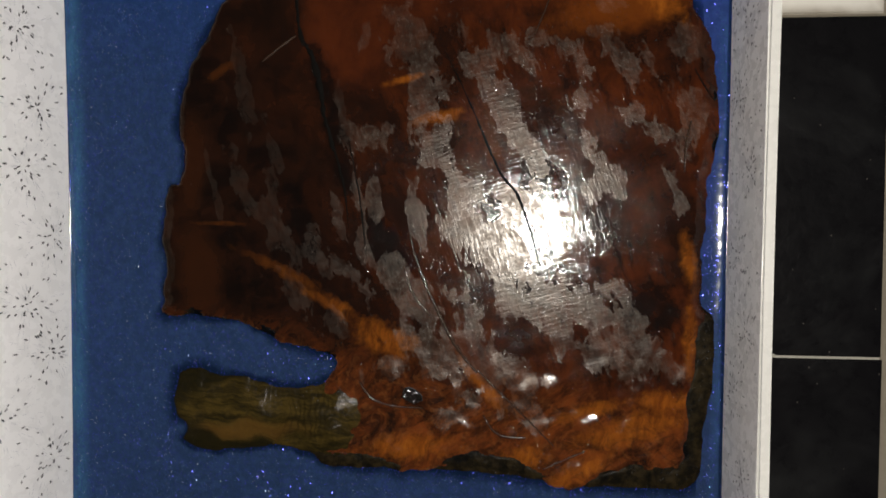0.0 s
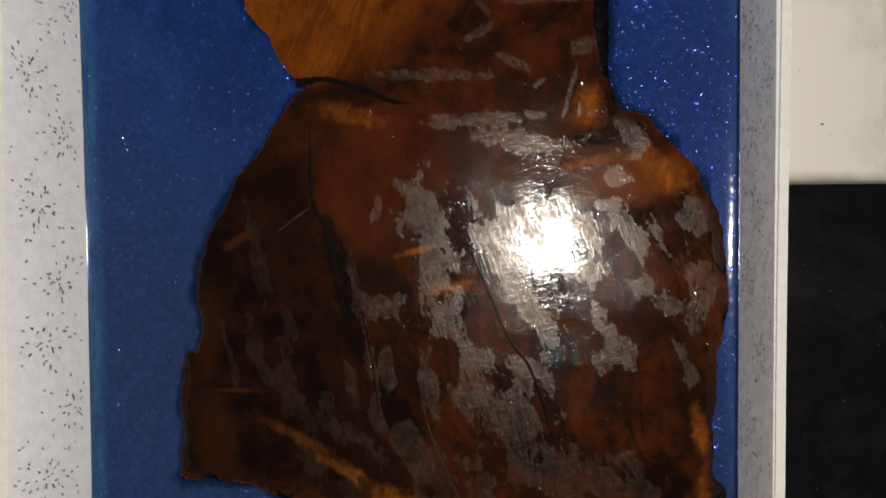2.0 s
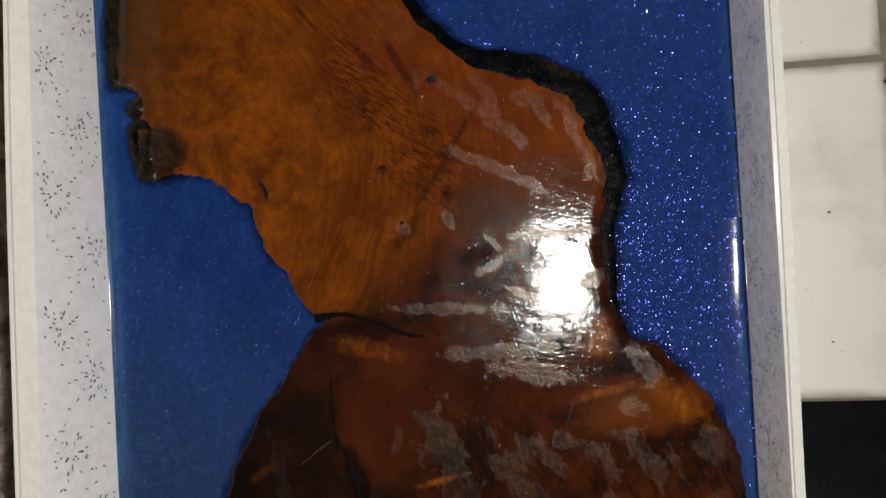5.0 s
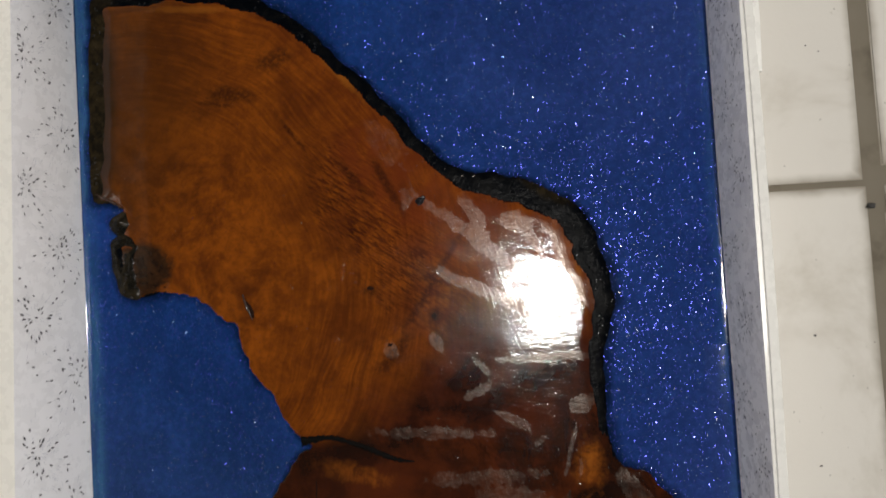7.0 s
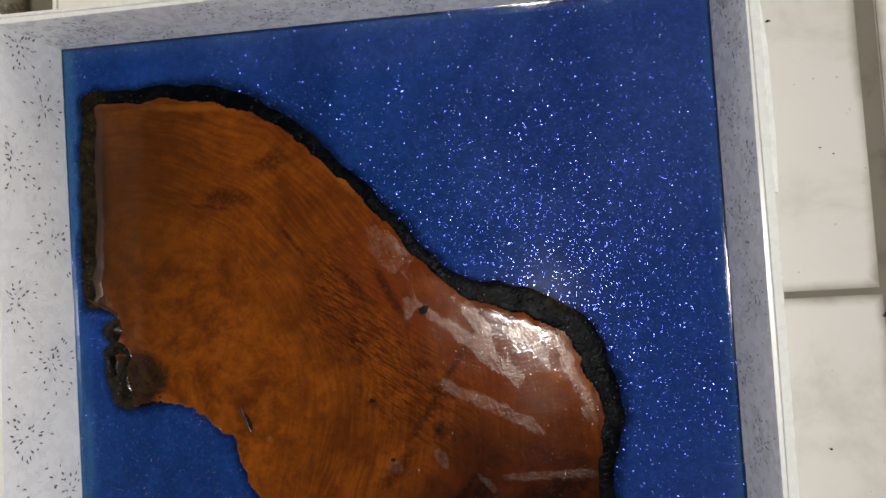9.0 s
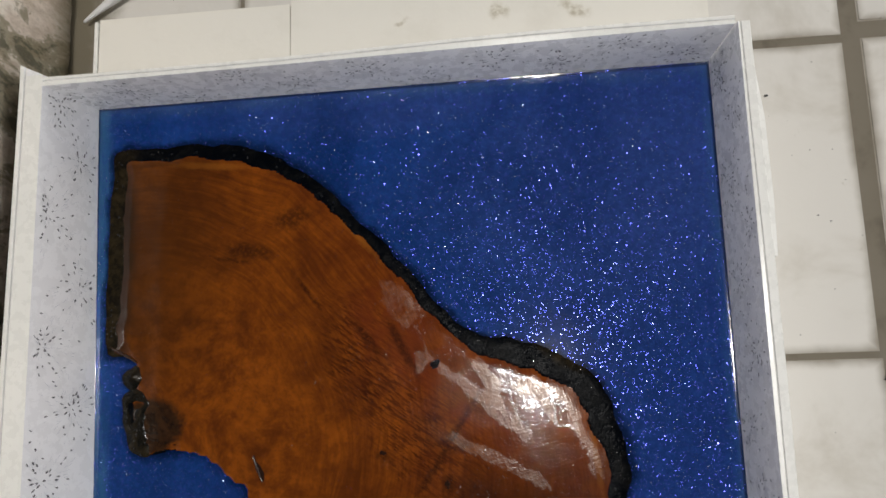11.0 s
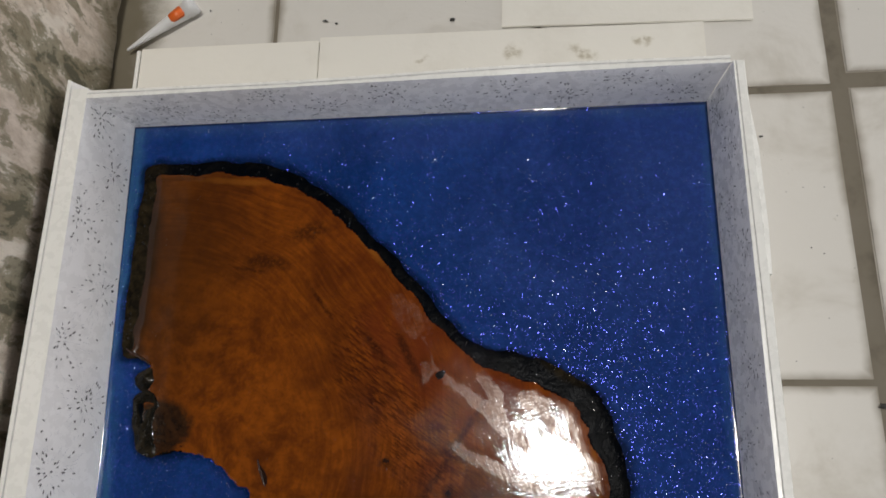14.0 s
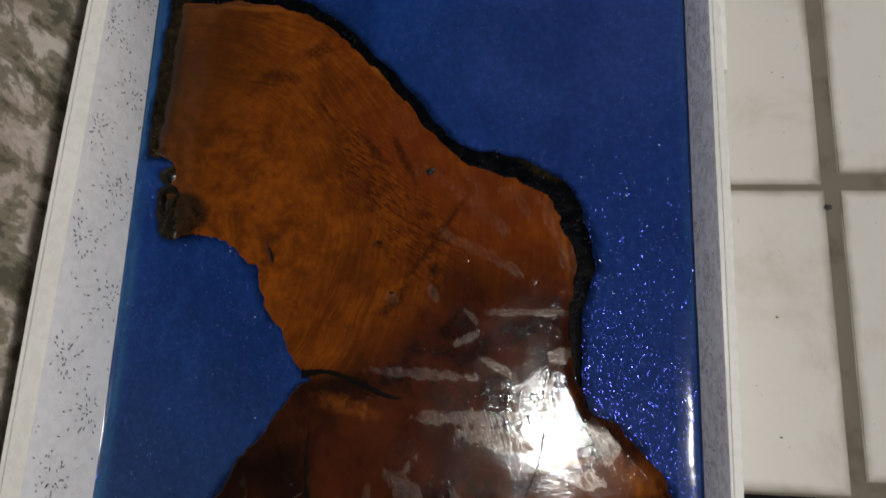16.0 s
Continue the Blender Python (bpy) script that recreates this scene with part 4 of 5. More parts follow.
BODY_LEFT = [(-0.146, 0.105, 0.004), (-0.172, 0.107, 0.004), (-0.168, 0.148, 0.002), (-0.171, 0.184, 0.002), (-0.167, 0.216, 0.003), (-0.155, 0.223, 0.003),
             (-0.151, 0.250, 0.003), (-0.158, 0.276, 0.004), (-0.150, 0.310, 0.004), (-0.134, 0.345, 0.003), (-0.117, 0.380, 0.003), (-0.096, 0.404, 0.004),
             (-0.078, 0.434, 0.004), (-0.062, 0.452, 0.004), (-0.050, 0.459, 0.003), (-0.061, 0.468, 0.004), (-0.072, 0.485, 0.002), (-0.085, 0.506, 0.001),
             (-0.105, 0.529, 0.001), (-0.115, 0.559, 0.001)]
HEAD_LEFT = [(-0.120, 0.574, 0.001), (-0.130, 0.583, 0.001), (-0.152, 0.597, 0.001), (-0.171, 0.607, 0.002), (-0.189, 0.604, 0.004), (-0.208, 0.603, 0.006),
             (-0.228, 0.608, 0.008), (-0.237, 0.626, 0.010), (-0.240, 0.652, 0.008), (-0.229, 0.663, 0.004), (-0.239, 0.669, 0.005), (-0.239, 0.677, 0.005),
             (-0.228, 0.686, 0.003), (-0.242, 0.693, 0.005), (-0.261, 0.702, 0.011), (-0.263, 0.771, 0.017), (-0.261, 0.850, 0.016)]
KNOB = [(-0.241, 0.652), (-0.239, 0.638), (-0.238, 0.622), (-0.231, 0.607), (-0.217, 0.603), (-0.212, 0.612), (-0.216, 0.630), (-0.213, 0.648), (-0.222, 0.663), (-0.233, 0.662)]
LOBE = [(-0.241, 0.677), (-0.240, 0.668), (-0.231, 0.663), (-0.221, 0.670), (-0.226, 0.684)]
STUB = [(-0.156, 0.054), (-0.141, 0.058), (-0.120, 0.052), (-0.094, 0.050), (-0.063, 0.043), (-0.032, 0.044), (-0.008, 0.052), (0.012, 0.030), (0.004, -0.018),
        (-0.020, -0.026), (-0.042, -0.018), (-0.063, -0.013), (-0.099, -0.017), (-0.136, -0.018), (-0.155, -0.011), (-0.152, 0.002), (-0.161, 0.010), (-0.163, 0.030)]


def smooth_loop(pts, per=6):
    """A closed Catmull-Rom curve through the points."""
    p = np.array(pts, float)
    k = len(p)
    rows = []
    for i in range(k):
        a, b, c, d = p[i - 1], p[i], p[(i + 1) % k], p[(i + 2) % k]
        for u in np.arange(per) / per:
            rows.append(0.5 * ((2 * b) + (c - a) * u + (2 * a - 5 * b + 4 * c - d) * u * u + (3 * b - a - 3 * c + d) * u ** 3))
    return np.array(rows)


def ragged(loop, size, freq, seed):
    """Shifts a loop's points a little, as a broken natural edge."""
    q = loop.copy()
    for i, (x, y) in enumerate(loop[:, :2]):
        q[i, 0] += size * noise.noise((x * freq, y * freq, seed))
        q[i, 1] += size * noise.noise((x * freq, y * freq, seed + 7.3))
    return q


def inset(loop, outer_width):
    """The loop moved inwards by a width of its own at each point."""
    nxt, prv = np.roll(loop, -1, 0), np.roll(loop, 1, 0)
    t = nxt - prv
    t /= np.linalg.norm(t, axis=1)[:, None] + 1e-9
    area = 0.5 * np.sum(loop[:, 0] * nxt[:, 1] - nxt[:, 0] * loop[:, 1])
    s = 1 if area > 0 else -1
    nrm = np.stack([-t[:, 1], t[:, 0]], 1) * s
    return loop + nrm * outer_width[:, None]


def signed(loop, px, py):
    """Distance from a loop, positive inside, at arrays of places."""
    best = np.full(px.shape, 9.0)
    inside = np.zeros(px.shape, bool)
    for (x0, y0), (x1, y1) in zip(loop, np.roll(loop, -1, 0)):
        dx, dy = x1 - x0, y1 - y0
        u = np.clip(((px - x0) * dx + (py - y0) * dy) / (dx * dx + dy * dy + 1e-12), 0, 1)
        best = np.minimum(best, (px - x0 - u * dx) ** 2 + (py - y0 - u * dy) ** 2)
        if y0 != y1:
            inside ^= ((y0 > py) != (y1 > py)) & (px < dx * (py - y0) / dy + x0)
    return np.where(inside, 1, -1) * np.sqrt(best)


full = smooth_loop(HEAD + BODY_RIGHT + ROOT + BODY_LEFT + HEAD_LEFT)
OUTER = ragged(full[:, :2], 0.0030, 60, 2.0)
OUTER = ragged(OUTER, 0.0012, 260, 4.0)
INNER = ragged(ragged(inset(OUTER, np.clip(full[:, 2], 0.0005, 1)), 0.0032, 38, 6.0), 0.0016, 170, 9.0)
STUB_LOOP = ragged(smooth_loop(STUB), 0.003, 90, 3.0)


def relief(x, y, seed, freq):
    return np.array([noise.noise((a * freq, b * freq, seed)) for a, b in zip(x, y)])


def height_sheet(loop, cell, height, depth=0.007):
    """A carved upper surface inside a loop, going down into the resin round its rim."""
    x0, y0 = loop.min(0) - 0.008
    x1, y1 = loop.max(0) + 0.008
    gx, gy = np.arange(x0, x1, cell), np.arange(y0, y1, cell)
    mx, my = np.meshgrid(gx, gy, indexing="ij")
    d = signed(loop, mx, my)
    keep = d > -0.006
    index = np.full(mx.shape, -1)
    index[keep] = np.arange(keep.sum())
    xs, ys, ds = mx[keep], my[keep], d[keep]
    zs = height(xs, ys, ds)
    quads = np.stack([index[:-1, :-1], index[1:, :-1], index[1:, 1:], index[:-1, 1:]], -1).reshape(-1, 4)
    quads = quads[(quads >= 0).all(1)]
    verts = [tuple(v) for v in np.stack([xs, ys, zs], 1)]
    faces = [tuple(int(i) for i in f) for f in quads]
    # close it with a rim and an underside
    count = {}
    for f in faces:
        for a, b in zip(f, f[1:] + f[:1]):
            count[(a, b)] = count.get((a, b), 0) + 1
    low = {}
    for a, b in [e for e in count if (e[1], e[0]) not in count]:
        for k in (a, b):
            if k not in low:
                low[k] = len(verts)
                verts.append((verts[k][0], verts[k][1], depth))
        faces.append((b, a, low[a], low[b]))
    me = bpy.data.meshes.new("sheet")
    me.from_pydata(verts, [], faces)
    me.update()
    return me


def wood_height(x, y, d):
    d = d + 0.0016 * relief(x, y, 15.0, 90)
    z = Z_R + 0.0007 + np.clip(d * 0.10, -0.0005, 0.0006) + np.clip((d + 0.0035) * 0.8, -0.006, 0)
    return z + 0.0004 * relief(x, y, 1.0, 10) + 0.00005 * relief(x, y, 5.0, 60) + np.clip((0.11 - y) / 0.1, 0, 1) * (0.0016 * relief(x, y, 8.0, 34) + 0.0008 * relief(x, y, 11.0, 95))


def bark_height(x, y, d):
    under = np.clip((signed(INNER, x, y) - 0.001) * 0.6, 0, 0.004)
    return Z_R - under + np.where(d < 0, np.clip(d * 0.3, -0.004, 0), np.clip(d * 0.13, 0, 0.0008)) + 0.00025 * relief(x, y, 2.0, 70) * np.clip(d / 0.004, 0, 1)


def stub_height(x, y, d):
    return Z_R - 0.0002 + np.clip(d * 0.16, -0.004, 0.0042) + 0.0006 * relief(x, y, 3.0, 40) * np.clip(d / 0.006, 0, 1)


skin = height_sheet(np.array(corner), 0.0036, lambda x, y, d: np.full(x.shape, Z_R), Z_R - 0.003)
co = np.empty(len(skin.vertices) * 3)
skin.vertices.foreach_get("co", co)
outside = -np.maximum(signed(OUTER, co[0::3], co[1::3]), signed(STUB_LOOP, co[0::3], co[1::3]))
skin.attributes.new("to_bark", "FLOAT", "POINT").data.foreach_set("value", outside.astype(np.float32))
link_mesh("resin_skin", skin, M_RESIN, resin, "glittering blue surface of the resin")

slab = holder("wood_slab", (0.06, 0.43, 0.007), "live-edge wooden slab, orange brown and dark maroon, set in blue resin", "wood slab")
heartwood = height_sheet(INNER, 0.0023, wood_height)


def mark(me, name, blobs, soft):
    """Gives each point of a mesh its elliptic distance (1 on the rim) from the blobs, near ones melting into one."""
    co = np.empty(len(me.vertices) * 3)
    me.vertices.foreach_get("co", co)
    px, py = co[0::3], co[1::3]
    total = np.zeros(px.shape)
    for x, y, a, b, turn in blobs:
        c, d = math.cos(radians(turn)), math.sin(radians(turn))
        u, v = (px - x) * c + (py - y) * d, (py - y) * c - (px - x) * d
        total += np.exp(-soft * np.minimum(np.hypot(u / max(a, 0.002), v / max(b, 0.002)), 9.0))
    me.attributes.new(name, "FLOAT", "POINT").data.foreach_set("value", (-np.log(total + 1e-30) / soft).astype(np.float32))


for name, blobs in (("film", FILM_WAIST + FILM_HEAD + FILM_CORE + FILM_RIGHT + FILM_LEFT + FILM_ROOT), ("orange", ORANGE_UP + ORANGE_LOW),
                    ("dark_body", DARK_BODY), ("dark_head", DARK_HEAD), ("pale_rim", RIM_HEAD)):
    mark(heartwood, name, blobs, 3.0 if name == "film" else 12.0)
link_mesh("heartwood", heartwood, M_WOOD, slab, "wet orange to dark maroon wood with dull film patches", smooth=True)
link_mesh("bark", height_sheet(OUTER, 0.0025, bark_height), M_BARK, slab, "black wet bark edge", smooth=True)
link_mesh("branch_stub", height_sheet(STUB_LOOP, 0.0030, stub_height), M_STUB, slab, "olive brown weathered branch stump", smooth=True)


def top_at(x, y):
    d = float(signed(INNER, np.array([x]), np.array([y]))[0])
    return max(float(wood_height(np.array([x]), np.array([y]), np.array([d]))[0]), Z_R + 0.0006)


def strip(points, widths, lift, seed, ragged_by=0.5):
    """A slender low ridge along a line on the wood."""
    rng = random.Random(seed)
    line = np.array(points, float)
    fine = []
    for i in range(len(line) - 1):
        a, b, c, d = line[max(i - 1, 0)], line[i], line[i + 1], line[min(i + 2, len(line) - 1)]
        for u in np.arange(12) / 12:
            fine.append(0.5 * ((2 * b) + (c - a) * u + (2 * a - 5 * b + 4 * c - d) * u * u + (3 * b - a - 3 * c + d) * u ** 3))
    fine.append(line[-1])
    fine = np.array(fine)
    rings = []
    for i, (x, y) in enumerate(fine):
        t = fine[min(i + 1, len(fine) - 1)] - fine[max(i - 1, 0)]
        t /= np.linalg.norm(t) + 1e-9
        side = Vector((-t[1], t[0], 0))
        u = i / (len(fine) - 1)
        w = np.interp(u, np.linspace(0, 1, len(widths)), widths) / 2
        w1, w2 = w * (1 + rng.uniform(-ragged_by, ragged_by)), w * (1 + rng.uniform(-ragged_by, ragged_by))
        z = top_at(x, y)
        c = Vector((x, y, z))
        rings.append([c + side * w1 - Vector((0, 0, 0.0012)), c + side * w1 * 0.55 + Vector((0, 0, lift * 0.8)), c + Vector((0, 0, lift)), c - side * w2 * 0.55 + Vector((0, 0, lift * 0.8)),
                      c - side * w2 - Vector((0, 0, 0.0012))])
    return loft(rings)


def knot(x, y, a, b, turn, rise, seed):
    """An oval knot with a broken, uneven face."""
    bm = bmesh.new()
    rows = []
    for j, (k, h) in enumerate(((1.15, -0.9), (0.98, 0.35), (0.8, 0.6), (0.6, 0.5), (0.4, 0.6), (0.2, 0.5), (0.0, 0.5))):
        row = []
        for i in range(18):
            t = 2 * math.pi * i / 18
            s = 1 + 0.55 * noise.noise((math.cos(t) * 1.9, math.sin(t) * 1.9, seed))
            px, py = a * k * s * math.cos(t), b * k * s * math.sin(t)
            c, d = math.cos(radians(turn)), math.sin(radians(turn))
            X, Y = x + px * c - py * d, y + px * d + py * c
            row.append(bm.verts.new((X, Y, top_at(x, y) + rise * h * (1 + 1.6 * noise.noise((X * 420, Y * 420, seed))))))
        rows.append(row)
    for p, q in zip(rows, rows[1:]):
        for i in range(18):
            j = (i + 1) % 18
            bm.faces.new((p[i], p[j], q[j], q[i]))
    bmesh.ops.remove_doubles(bm, verts=bm.verts[:], dist=1e-6)
    return bm


part("crack", strip([(-0.062, 0.464), (-0.040, 0.4665), (-0.027, 0.465), (-0.003, 0.457), (0.017, 0.4485), (0.030, 0.4445), (0.042, 0.4435)], [0.013, 0.0070, 0.0062, 0.0068, 0.0072, 0.005, 0.001], 0.0005, 1, 0.22), M_CRACK, slab, "open black crack across the waist", True)
part("crack", strip([(0.081, 0.338), (0.103, 0.293), (0.128, 0.236), (0.147, 0.208), (0.165, 0.152)], [0.0008, 0.0022, 0.0026, 0.0034, 0.0018], 0.0004, 2), M_CRACK, slab, "thin dark crack", True)
part("crack", strip([(-0.049, 0.429), (-0.048, 0.361), (-0.033, 0.326), (-0.023, 0.275), (-0.008, 0.225), (-0.003, 0.184)], [0.001, 0.005, 0.008, 0.006, 0.003, 0.001], 0.00005, 3, 0.7), M_CRACK, slab, "long dark fissure", True)
part("crack", strip([(0.309, 0.293), (0.300, 0.306), (0.292, 0.320)], [0.001, 0.002, 0.001], 0.0003, 4), M_CRACK, slab, "short dark crack", True)
part("crack", strip([(-0.003, 0.262), (0.007, 0.210), (0.013, 0.160)], [0.001, 0.0024, 0.001], 0.0002, 5), M_CRACK, slab, "thin dark crack", True)
for k, (line, wide) in enumerate((([(0.051, 0.181), (0.061, 0.146), (0.089, 0.087), (0.111, 0.058)], [0.001, 0.0018, 0.0022, 0.0012]),
                                  ([(0.285, 0.233), (0.286, 0.257), (0.290, 0.276)], [0.0010, 0.0018, 0.0012]),
                                  ([(0.117, 0.021), (0.129, 0.005), (0.154, 0.002)], [0.0008, 0.0016, 0.0008]),
                                  ([(0.007, 0.048), (0.019, 0.033), (0.039, 0.027), (0.064, 0.026)], [0.0008, 0.0016, 0.0018, 0.0008]),
                                  ([(0.111, 0.061), (0.139, 0.034), (0.178, -0.004)], [0.0010, 0.0012, 0.0008]),
                                  ([(0.169, -0.025), (0.188, -0.016), (0.205, -0.008)], [0.0006, 0.0012, 0.0006]),
                                  ([(0.178, 0.415), (0.172, 0.385), (0.158, 0.350)], [0.0008, 0.0012, 0.0008]),
                                  ([(0.047, 0.150), (0.054, 0.128), (0.070, 0.107)], [0.0008, 0.0016, 0.0008]),
                                  ([(-0.113, 0.600), (-0.109, 0.588), (-0.104, 0.576)], [0.0008, 0.0022, 0.0008]),
                                  ([(-0.256, 0.7035), (-0.243, 0.6965), (-0.229, 0.688)], [0.0012, 0.0022, 0.0010]),
                                  ([(-0.080, 0.330), (-0.060, 0.345), (-0.050, 0.352)], [0.001, 0.0016, 0.001]))):
    part("ridge", strip(line, [1.7 * w for w in wide], 0.0015, 30 + k), M_BEAD, slab, "thin glossy resin ridge", True)
for x, y, a, b, turn, rise in ((0.054, 0.036, 0.0100, 0.0060, -20, 0.0028), (0.058, 0.678, 0.0050, 0.0036, 30, 0.0022), (0.008, 0.600, 0.0030, 0.0018, -20, 0.0003),
                               (0.066, 0.572, 0.0026, 0.0034, 20, 0.0003), (-0.106, 0.586, 0.0018, 0.008, 24, 0.0008), (0.024, 0.548, 0.0022, 0.0015, 0, 0.0003)):
    part("knot", knot(x, y, a, b, turn, rise, x * 90), M_WET_KNOT if rise > 0.0009 else M_KNOT, slab, "dark knot", True)
KNOB_LOOP, LOBE_LOOP = ragged(smooth_loop(KNOB), 0.003, 90, 5.0), ragged(smooth_loop(LOBE), 0.0015, 90, 6.0)


def knob_height(x, y, d):
    lump = np.clip(d / 0.006, 0, 1)
    steep = np.clip((y - 0.615) / 0.03, 0, 1)
    return Z_R + 0.0004 + np.clip(d * 0.25, -0.004, 0.0010) + lump * (0.0003 + 0.0018 * steep) * relief(x, y, 4.0, 75) + lump * 0.0005 * relief(x, y, 7.0, 190)


for loop in (KNOB_LOOP, LOBE_LOOP):
    link_mesh("bark_knob", height_sheet(loop, 0.0014, knob_height), M_KNOB, slab, "rough black knob of wet bark", smooth=True)


# ---- dust nibs caught under the last coat on the wood ----
nrng = np.random.default_rng(23)
nx_, ny_ = nrng.uniform(-0.26, 0.31, 40000), nrng.uniform(-0.03, 0.89, 40000)
dense = 0.25 + 0.75 * np.clip(relief(nx_, ny_, 21.0, 16) * 2.2 + 0.25, 0, 1) * np.clip((nx_ + 0.12) / 0.2, 0.2, 1)
keep_n = (signed(OUTER, nx_, ny_) > 0.002) & (nrng.random(40000) < np.where(signed(INNER, nx_, ny_) > 0.002, dense, 0.16))
nx_, ny_ = nx_[keep_n], ny_[keep_n]
nz_ = np.maximum(wood_height(nx_, ny_, signed(INNER, nx_, ny_)), bark_height(nx_, ny_, signed(OUTER, nx_, ny_)))
def flake(verts, faces, x, y, z, size, lean, gen, sides=5):
    """One flat speck, leaning by an angle in a chance direction."""
    m = Euler((0, lean, gen.uniform(0, 2 * math.pi))).to_matrix()
    spin = gen.uniform(0, 2 * math.pi)
    k = len(verts)
    for i in range(sides):
        t = spin + 2 * math.pi * i / sides
        verts.append(tuple(Vector((x, y, z)) + m @ Vector((size * math.cos(t), size * math.sin(t), 0))))
    faces.append(tuple(range(k, k + sides)))


sx_, sy_ = nrng.uniform(-0.165, 0.0, 900), nrng.uniform(-0.03, 0.06, 900)
on_stub = signed(STUB_LOOP, sx_, sy_) > 0.003
sx_, sy_ = sx_[on_stub], sy_[on_stub]
nx_, ny_ = np.concatenate([nx_, sx_]), np.concatenate([ny_, sy_])
nz_ = np.concatenate([nz_, stub_height(sx_, sy_, signed(STUB_LOOP, sx_, sy_))])
nib_v, nib_f = [], []
for x, y, z in zip(nx_, ny_, nz_):
    size = 0.00010 + 0.00018 * nrng.random() ** 4
    flake(nib_v, nib_f, x, y, z + 0.00012 + size * 0.15, size, abs(nrng.normal(0, radians(4.2 if nrng.random() < 0.92 else 8))), nrng)
nib_mesh = bpy.data.meshes.new("dust_nibs")
nib_mesh.from_pydata(nib_v, [], nib_f)
tagged(link_mesh("dust_nibs", nib_mesh, M_NIB, slab, "tiny glossy specks in the coat"), kind="stuff")

# ---- glitter scattered over the resin ----
rng = np.random.default_rng(11)
COUNT = 130000
gx = rng.uniform(-0.272, 0.317, COUNT)
gy = rng.uniform(Y0 + 0.01, 0.943, COUNT)
free = (signed(OUTER, gx, gy) < -0.002) & (signed(STUB_LOOP, gx, gy) < -0.002) | (rng.random(COUNT) < 0.006)
gx, gy = gx[free], gy[free]
over_wood = signed(OUTER, gx, gy) > -0.002
gverts, gfaces = [], []
for x, y, on_wood in zip(gx, gy, over_wood):
    size = 0.00008 + 0.00018 * rng.random() ** 5
    spread = radians(rng.choice((7.0, 14.0, 25.0), p=(0.16, 0.30, 0.54)))
    if rng.random() < 0.16:
        size, spread = size + 0.00007 * rng.integers(0, 3), radians(26)
    lean = math.hypot(rng.normal(0, spread), rng.normal(0, spread))
    if on_wood:
        size *= 0.6
    flake(gverts, gfaces, x, y, top_at(x, y) + 0.0006 if on_wood else Z_R + 0.0005 + size * 0.35, size, lean, rng)
gm = bpy.data.meshes.new("glitter")
gm.from_pydata(gverts, [], gfaces)
glitter = link_mesh("glitter", gm, M_GLITTER, resin, "scattered silver and blue glitter flakes")
tagged(glitter, kind="stuff")

# ---- white panel offcuts lying behind the tray ----
for x0, x1, y0, y1, z0, z1, turn in ((-0.296, -0.0860, 0.968, 1.0535, 0.0012, 0.0095, 0.0), (-0.0855, 0.334, 0.968, 1.0555, 0.0012, 0.0095, -0.5), (0.120, 0.389, 1.0600, 1.135, 0.0008, 0.0030, -1.2)):
    mid = Vector(((x0 + x1) / 2, (y0 + y1) / 2, 0.0))
    cut = holder("panel_offcut", mid, "cream white plastic panel offcut lying on the tiles", "panel", "offcuts behind the tray")
    cut.rotation_euler = (0, 0, radians(turn))
    part("sheet", box_bm(x0, x1, y0, y1, z0, z1, 0.0008), M_OFFCUT, cut)
    if x0 < -0.2:
        part("edge_lip", box_bm(x0 - 0.0045, x0 - 0.0005, y0, y1 - 0.003, z0, z1 + 0.002, 0.0006), M_PANEL_RIM, cut)

# ---- sealant nozzle on the floor ----
nozzle = holder("sealant_nozzle", (-0.25, 1.09, 0.012), "translucent white conical sealant nozzle with an orange label", "nozzle")


def lathe(a, b, profile, sides=28):
    """A body turned about the line from a to b; profile: rows of (share of the length, radius)."""
    a, b = Vector(a), Vector(b)
    axis = (b - a).normalized()
    u = axis.orthogonal().normalized()
    v = axis.cross(u)
    rings = [[a + (b - a) * s + (u * math.cos(2 * math.pi * i / sides) + v * math.sin(2 * math.pi * i / sides)) * r for i in range(sides)] for s, r in profile]
    return loft(rings)


N_A, N_B = (-0.3145, 1.0530, 0.0085), (-0.2360, 1.1085, 0.0105)
part("cone", lathe(N_A, N_B, [(0.0, 0.0010), (0.02, 0.0018), (0.25, 0.0036), (0.55, 0.0064), (0.8, 0.0086), (0.86, 0.0088), (0.865, 0.0098), (0.99, 0.0098), (1.0, 0.0085)]), M_NOZZLE, nozzle, smooth=True)
part("cap", lathe((-0.2440, 1.1065, 0.0150), (-0.2430, 1.1075, 0.0205), [(0.0, 0.0058), (0.5, 0.0060), (0.85, 0.0056), (0.9, 0.0042), (1.0, 0.0040)]), M_NOZZLE, nozzle, "clear round cap", smooth=True)


def label_patch(a, b, s0, s1, r0, r1, spread):
    """A curved label lying on the upper side of a cone."""
    a, b = Vector(a), Vector(b)
    axis = (b - a).normalized()
    up = (Vector((0.2, -0.25, 1.0)) - axis * axis.dot(Vector((0.2, -0.25, 1.0)))).normalized()
    v = axis.cross(up)
    rings = []
    for k in range(9):
        t = spread * (k / 4 - 1)
        squeeze = 1.0 - 0.25 * abs(k / 4 - 1) ** 3
        d = up * math.cos(t) + v * math.sin(t)
        mid, half = (s0 + s1) / 2, (s1 - s0) / 2 * squeeze
        p0, p1 = a + (b - a) * (mid - half), a + (b - a) * (mid + half)
        rings.append([p0 + d * r0, p1 + d * r1, p1 + d * (r1 + 0.0006), p0 + d * (r0 + 0.0006)])
    return loft(rings)


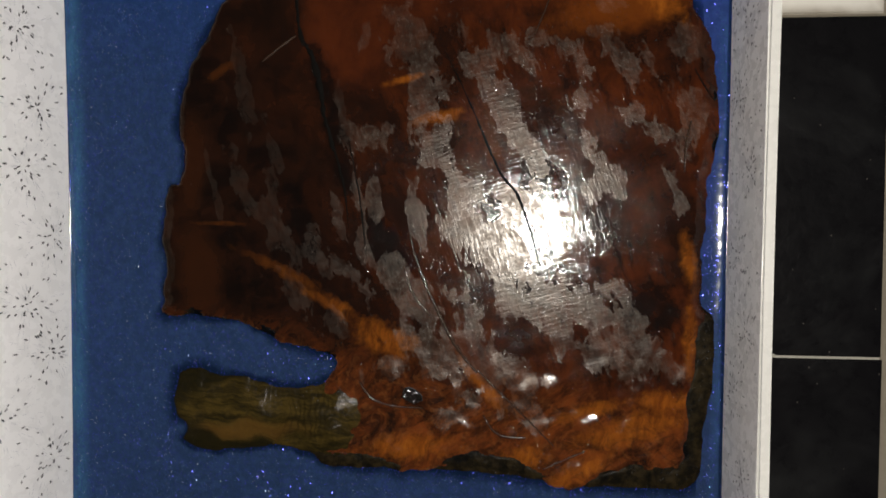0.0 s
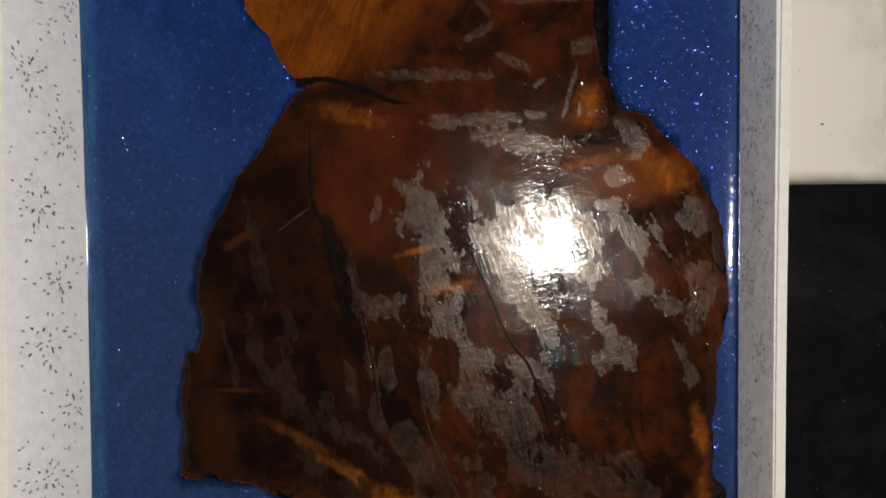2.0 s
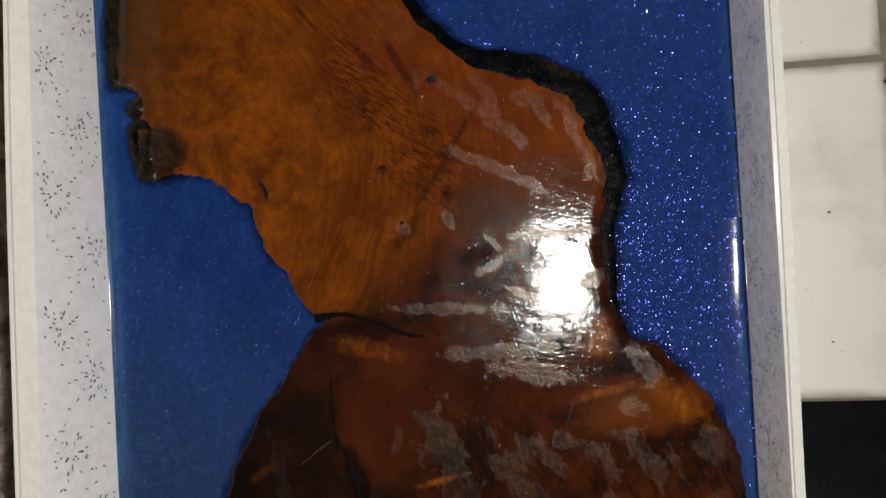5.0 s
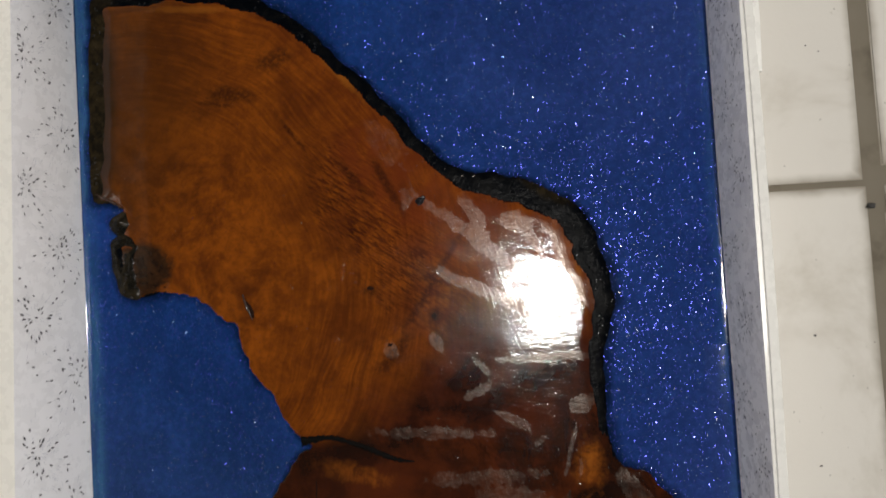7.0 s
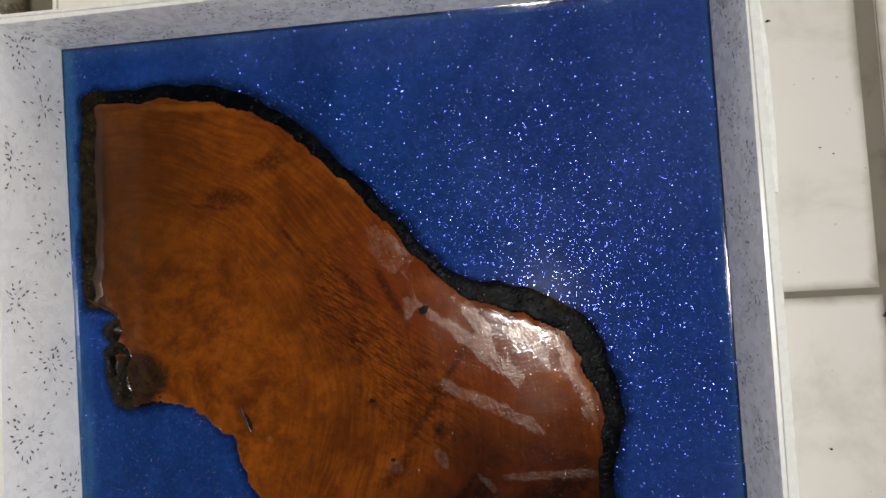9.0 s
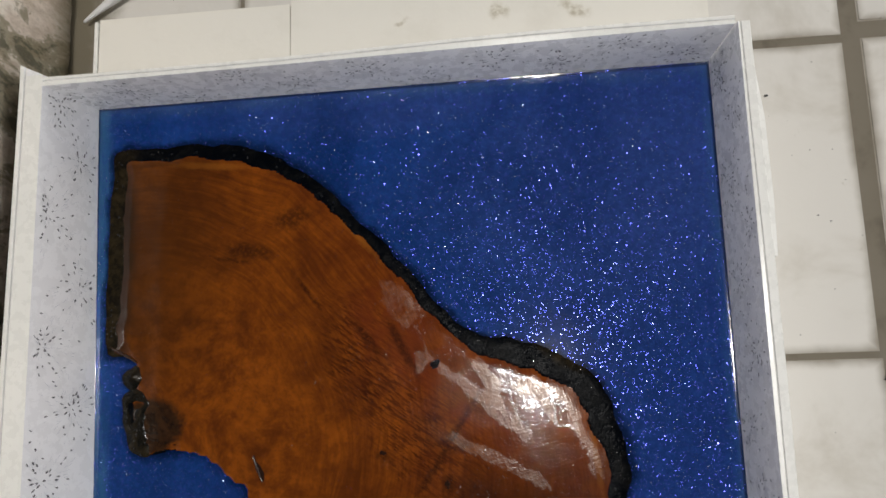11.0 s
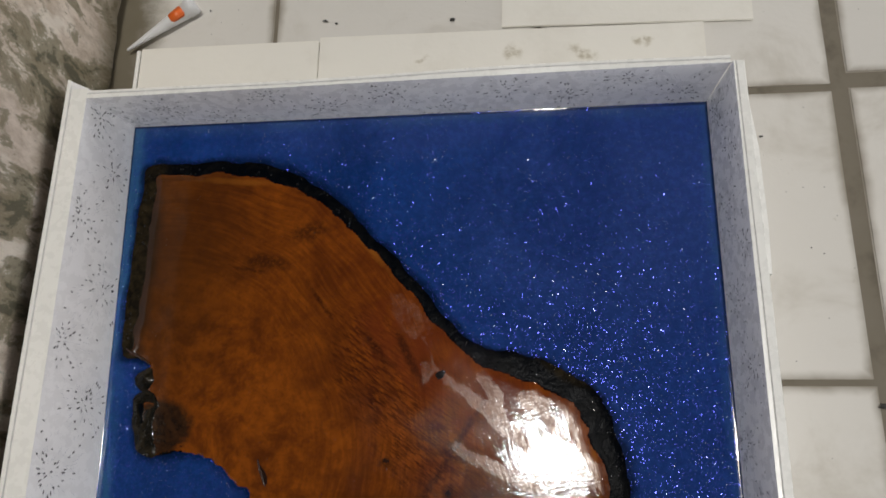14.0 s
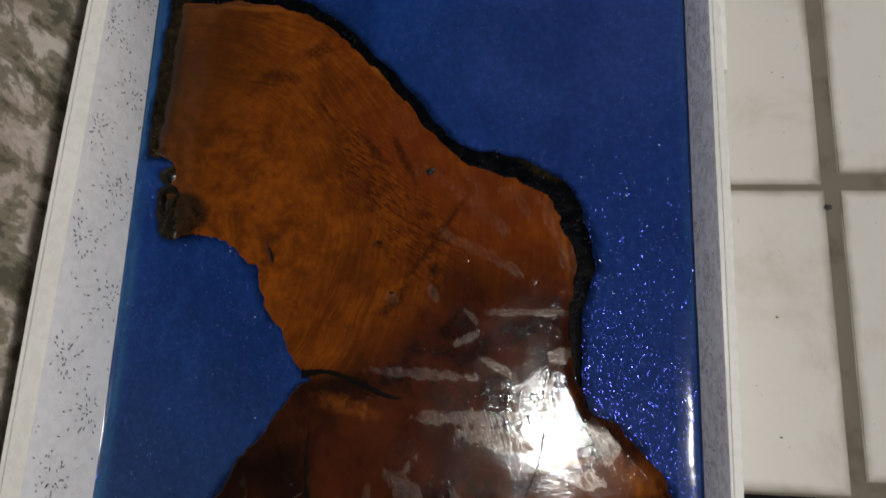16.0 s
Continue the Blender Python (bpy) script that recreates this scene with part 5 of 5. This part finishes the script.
part("label", label_patch(N_A, N_B, 0.64, 0.83, 0.0074, 0.0090, 0.8), M_ORANGE, nozzle, "small orange label", smooth=True)

# ---- crumbs on the floor ----
for x, y, s in ((-0.083, 1.083, 0.0028), (-0.070, 1.079, 0.0018), (0.064, 1.076, 0.0036), (0.382, 0.922, 0.0022), (0.405, 0.538, 0.0014), (0.401, 0.423, 0.0014), (0.417, 0.803, 0.0011), (0.428, 0.797, 0.0010), (0.462, 0.652, 0.0042), (-0.222, 1.105, 0.0014)):
    bm = bmesh.new()
    bmesh.ops.create_icosphere(bm, subdivisions=2, radius=s)
    for v in bm.verts:
        v.co = v.co * (0.7 + 0.7 * noise.noise(v.co * 700 + Vector((x * 50, y * 50, 0))))
        v.co = Vector((x + v.co.x * 1.3, y + v.co.y * 0.7, 0.001 + s * 0.35 + v.co.z * 0.5))
    crumb = part("crumb", bm, M_CRUMB, None, "tiny dark crumb of dirt on the tile", True)
    tagged(crumb, category="debris", group="crumbs")

# ---- tiles ----
def tile_mesh():
    bm = box_bm(-0.1475, 0.1475, -0.1475, 0.1475, -0.008, 0.0, 0.0)
    top = [e for e in bm.edges if all(v.co.z > -0.001 for v in e.verts)]
    bmesh.ops.bevel(bm, geom=top, offset=0.0014, segments=2, affect="EDGES")
    me = bpy.data.meshes.new("tile")
    bm.to_mesh(me)
    bm.free()
    return me


white_tile, black_tile = tile_mesh(), tile_mesh()
white_tile.materials.append(M_TILE_W)
black_tile.materials.append(M_TILE_K)
trng = random.Random(9)


def tile_span(k, column):
    """The edges of a row's tile; the column past the wide joint was laid a little off the others."""
    low, high = TILE_Y + k * PITCH, TILE_Y + (k + 1) * PITCH
    return (low + 0.013, high - 0.004) if column > 0 else (low - 0.0005, high - 0.006)


for i in range(-2, 5):
    for j in range(-5, 8):
        black = i < 1 and j < 1
        t = new("tile", black_tile if black else white_tile)
        t.parent = floor
        if black:
            x0, x1 = TILE_X + (i - 1) * PITCH - 0.0003, TILE_X + i * PITCH - 0.0003 - 0.0025
            y0, y1 = TILE_Y + j * PITCH + 0.0012, TILE_Y + (j + 1) * PITCH - 0.0012
        else:
            x0, x1 = (TILE_X + (i - 1) * PITCH + 0.0064, TILE_X + i * PITCH - 0.004) if i > 0 else (TILE_X + (i - 1) * PITCH - 0.004, TILE_X + i * PITCH - (0.0085 if i == 0 else 0.0072))
            y0, y1 = tile_span(j, i)
        x0, x1, y0, y1 = (v + trng.uniform(-0.0007, 0.0007) for v in (x0, x1, y0, y1))
        t.matrix_basis = pose((x0 + x1) / 2, (y0 + y1) / 2, trng.uniform(-0.0004, 0.0004), trng.uniform(-0.15, 0.15), trng.uniform(-0.15, 0.15), 0) @ Matrix.Diagonal(((x1 - x0) / 0.295, (y1 - y0) / 0.295, 1, 1))
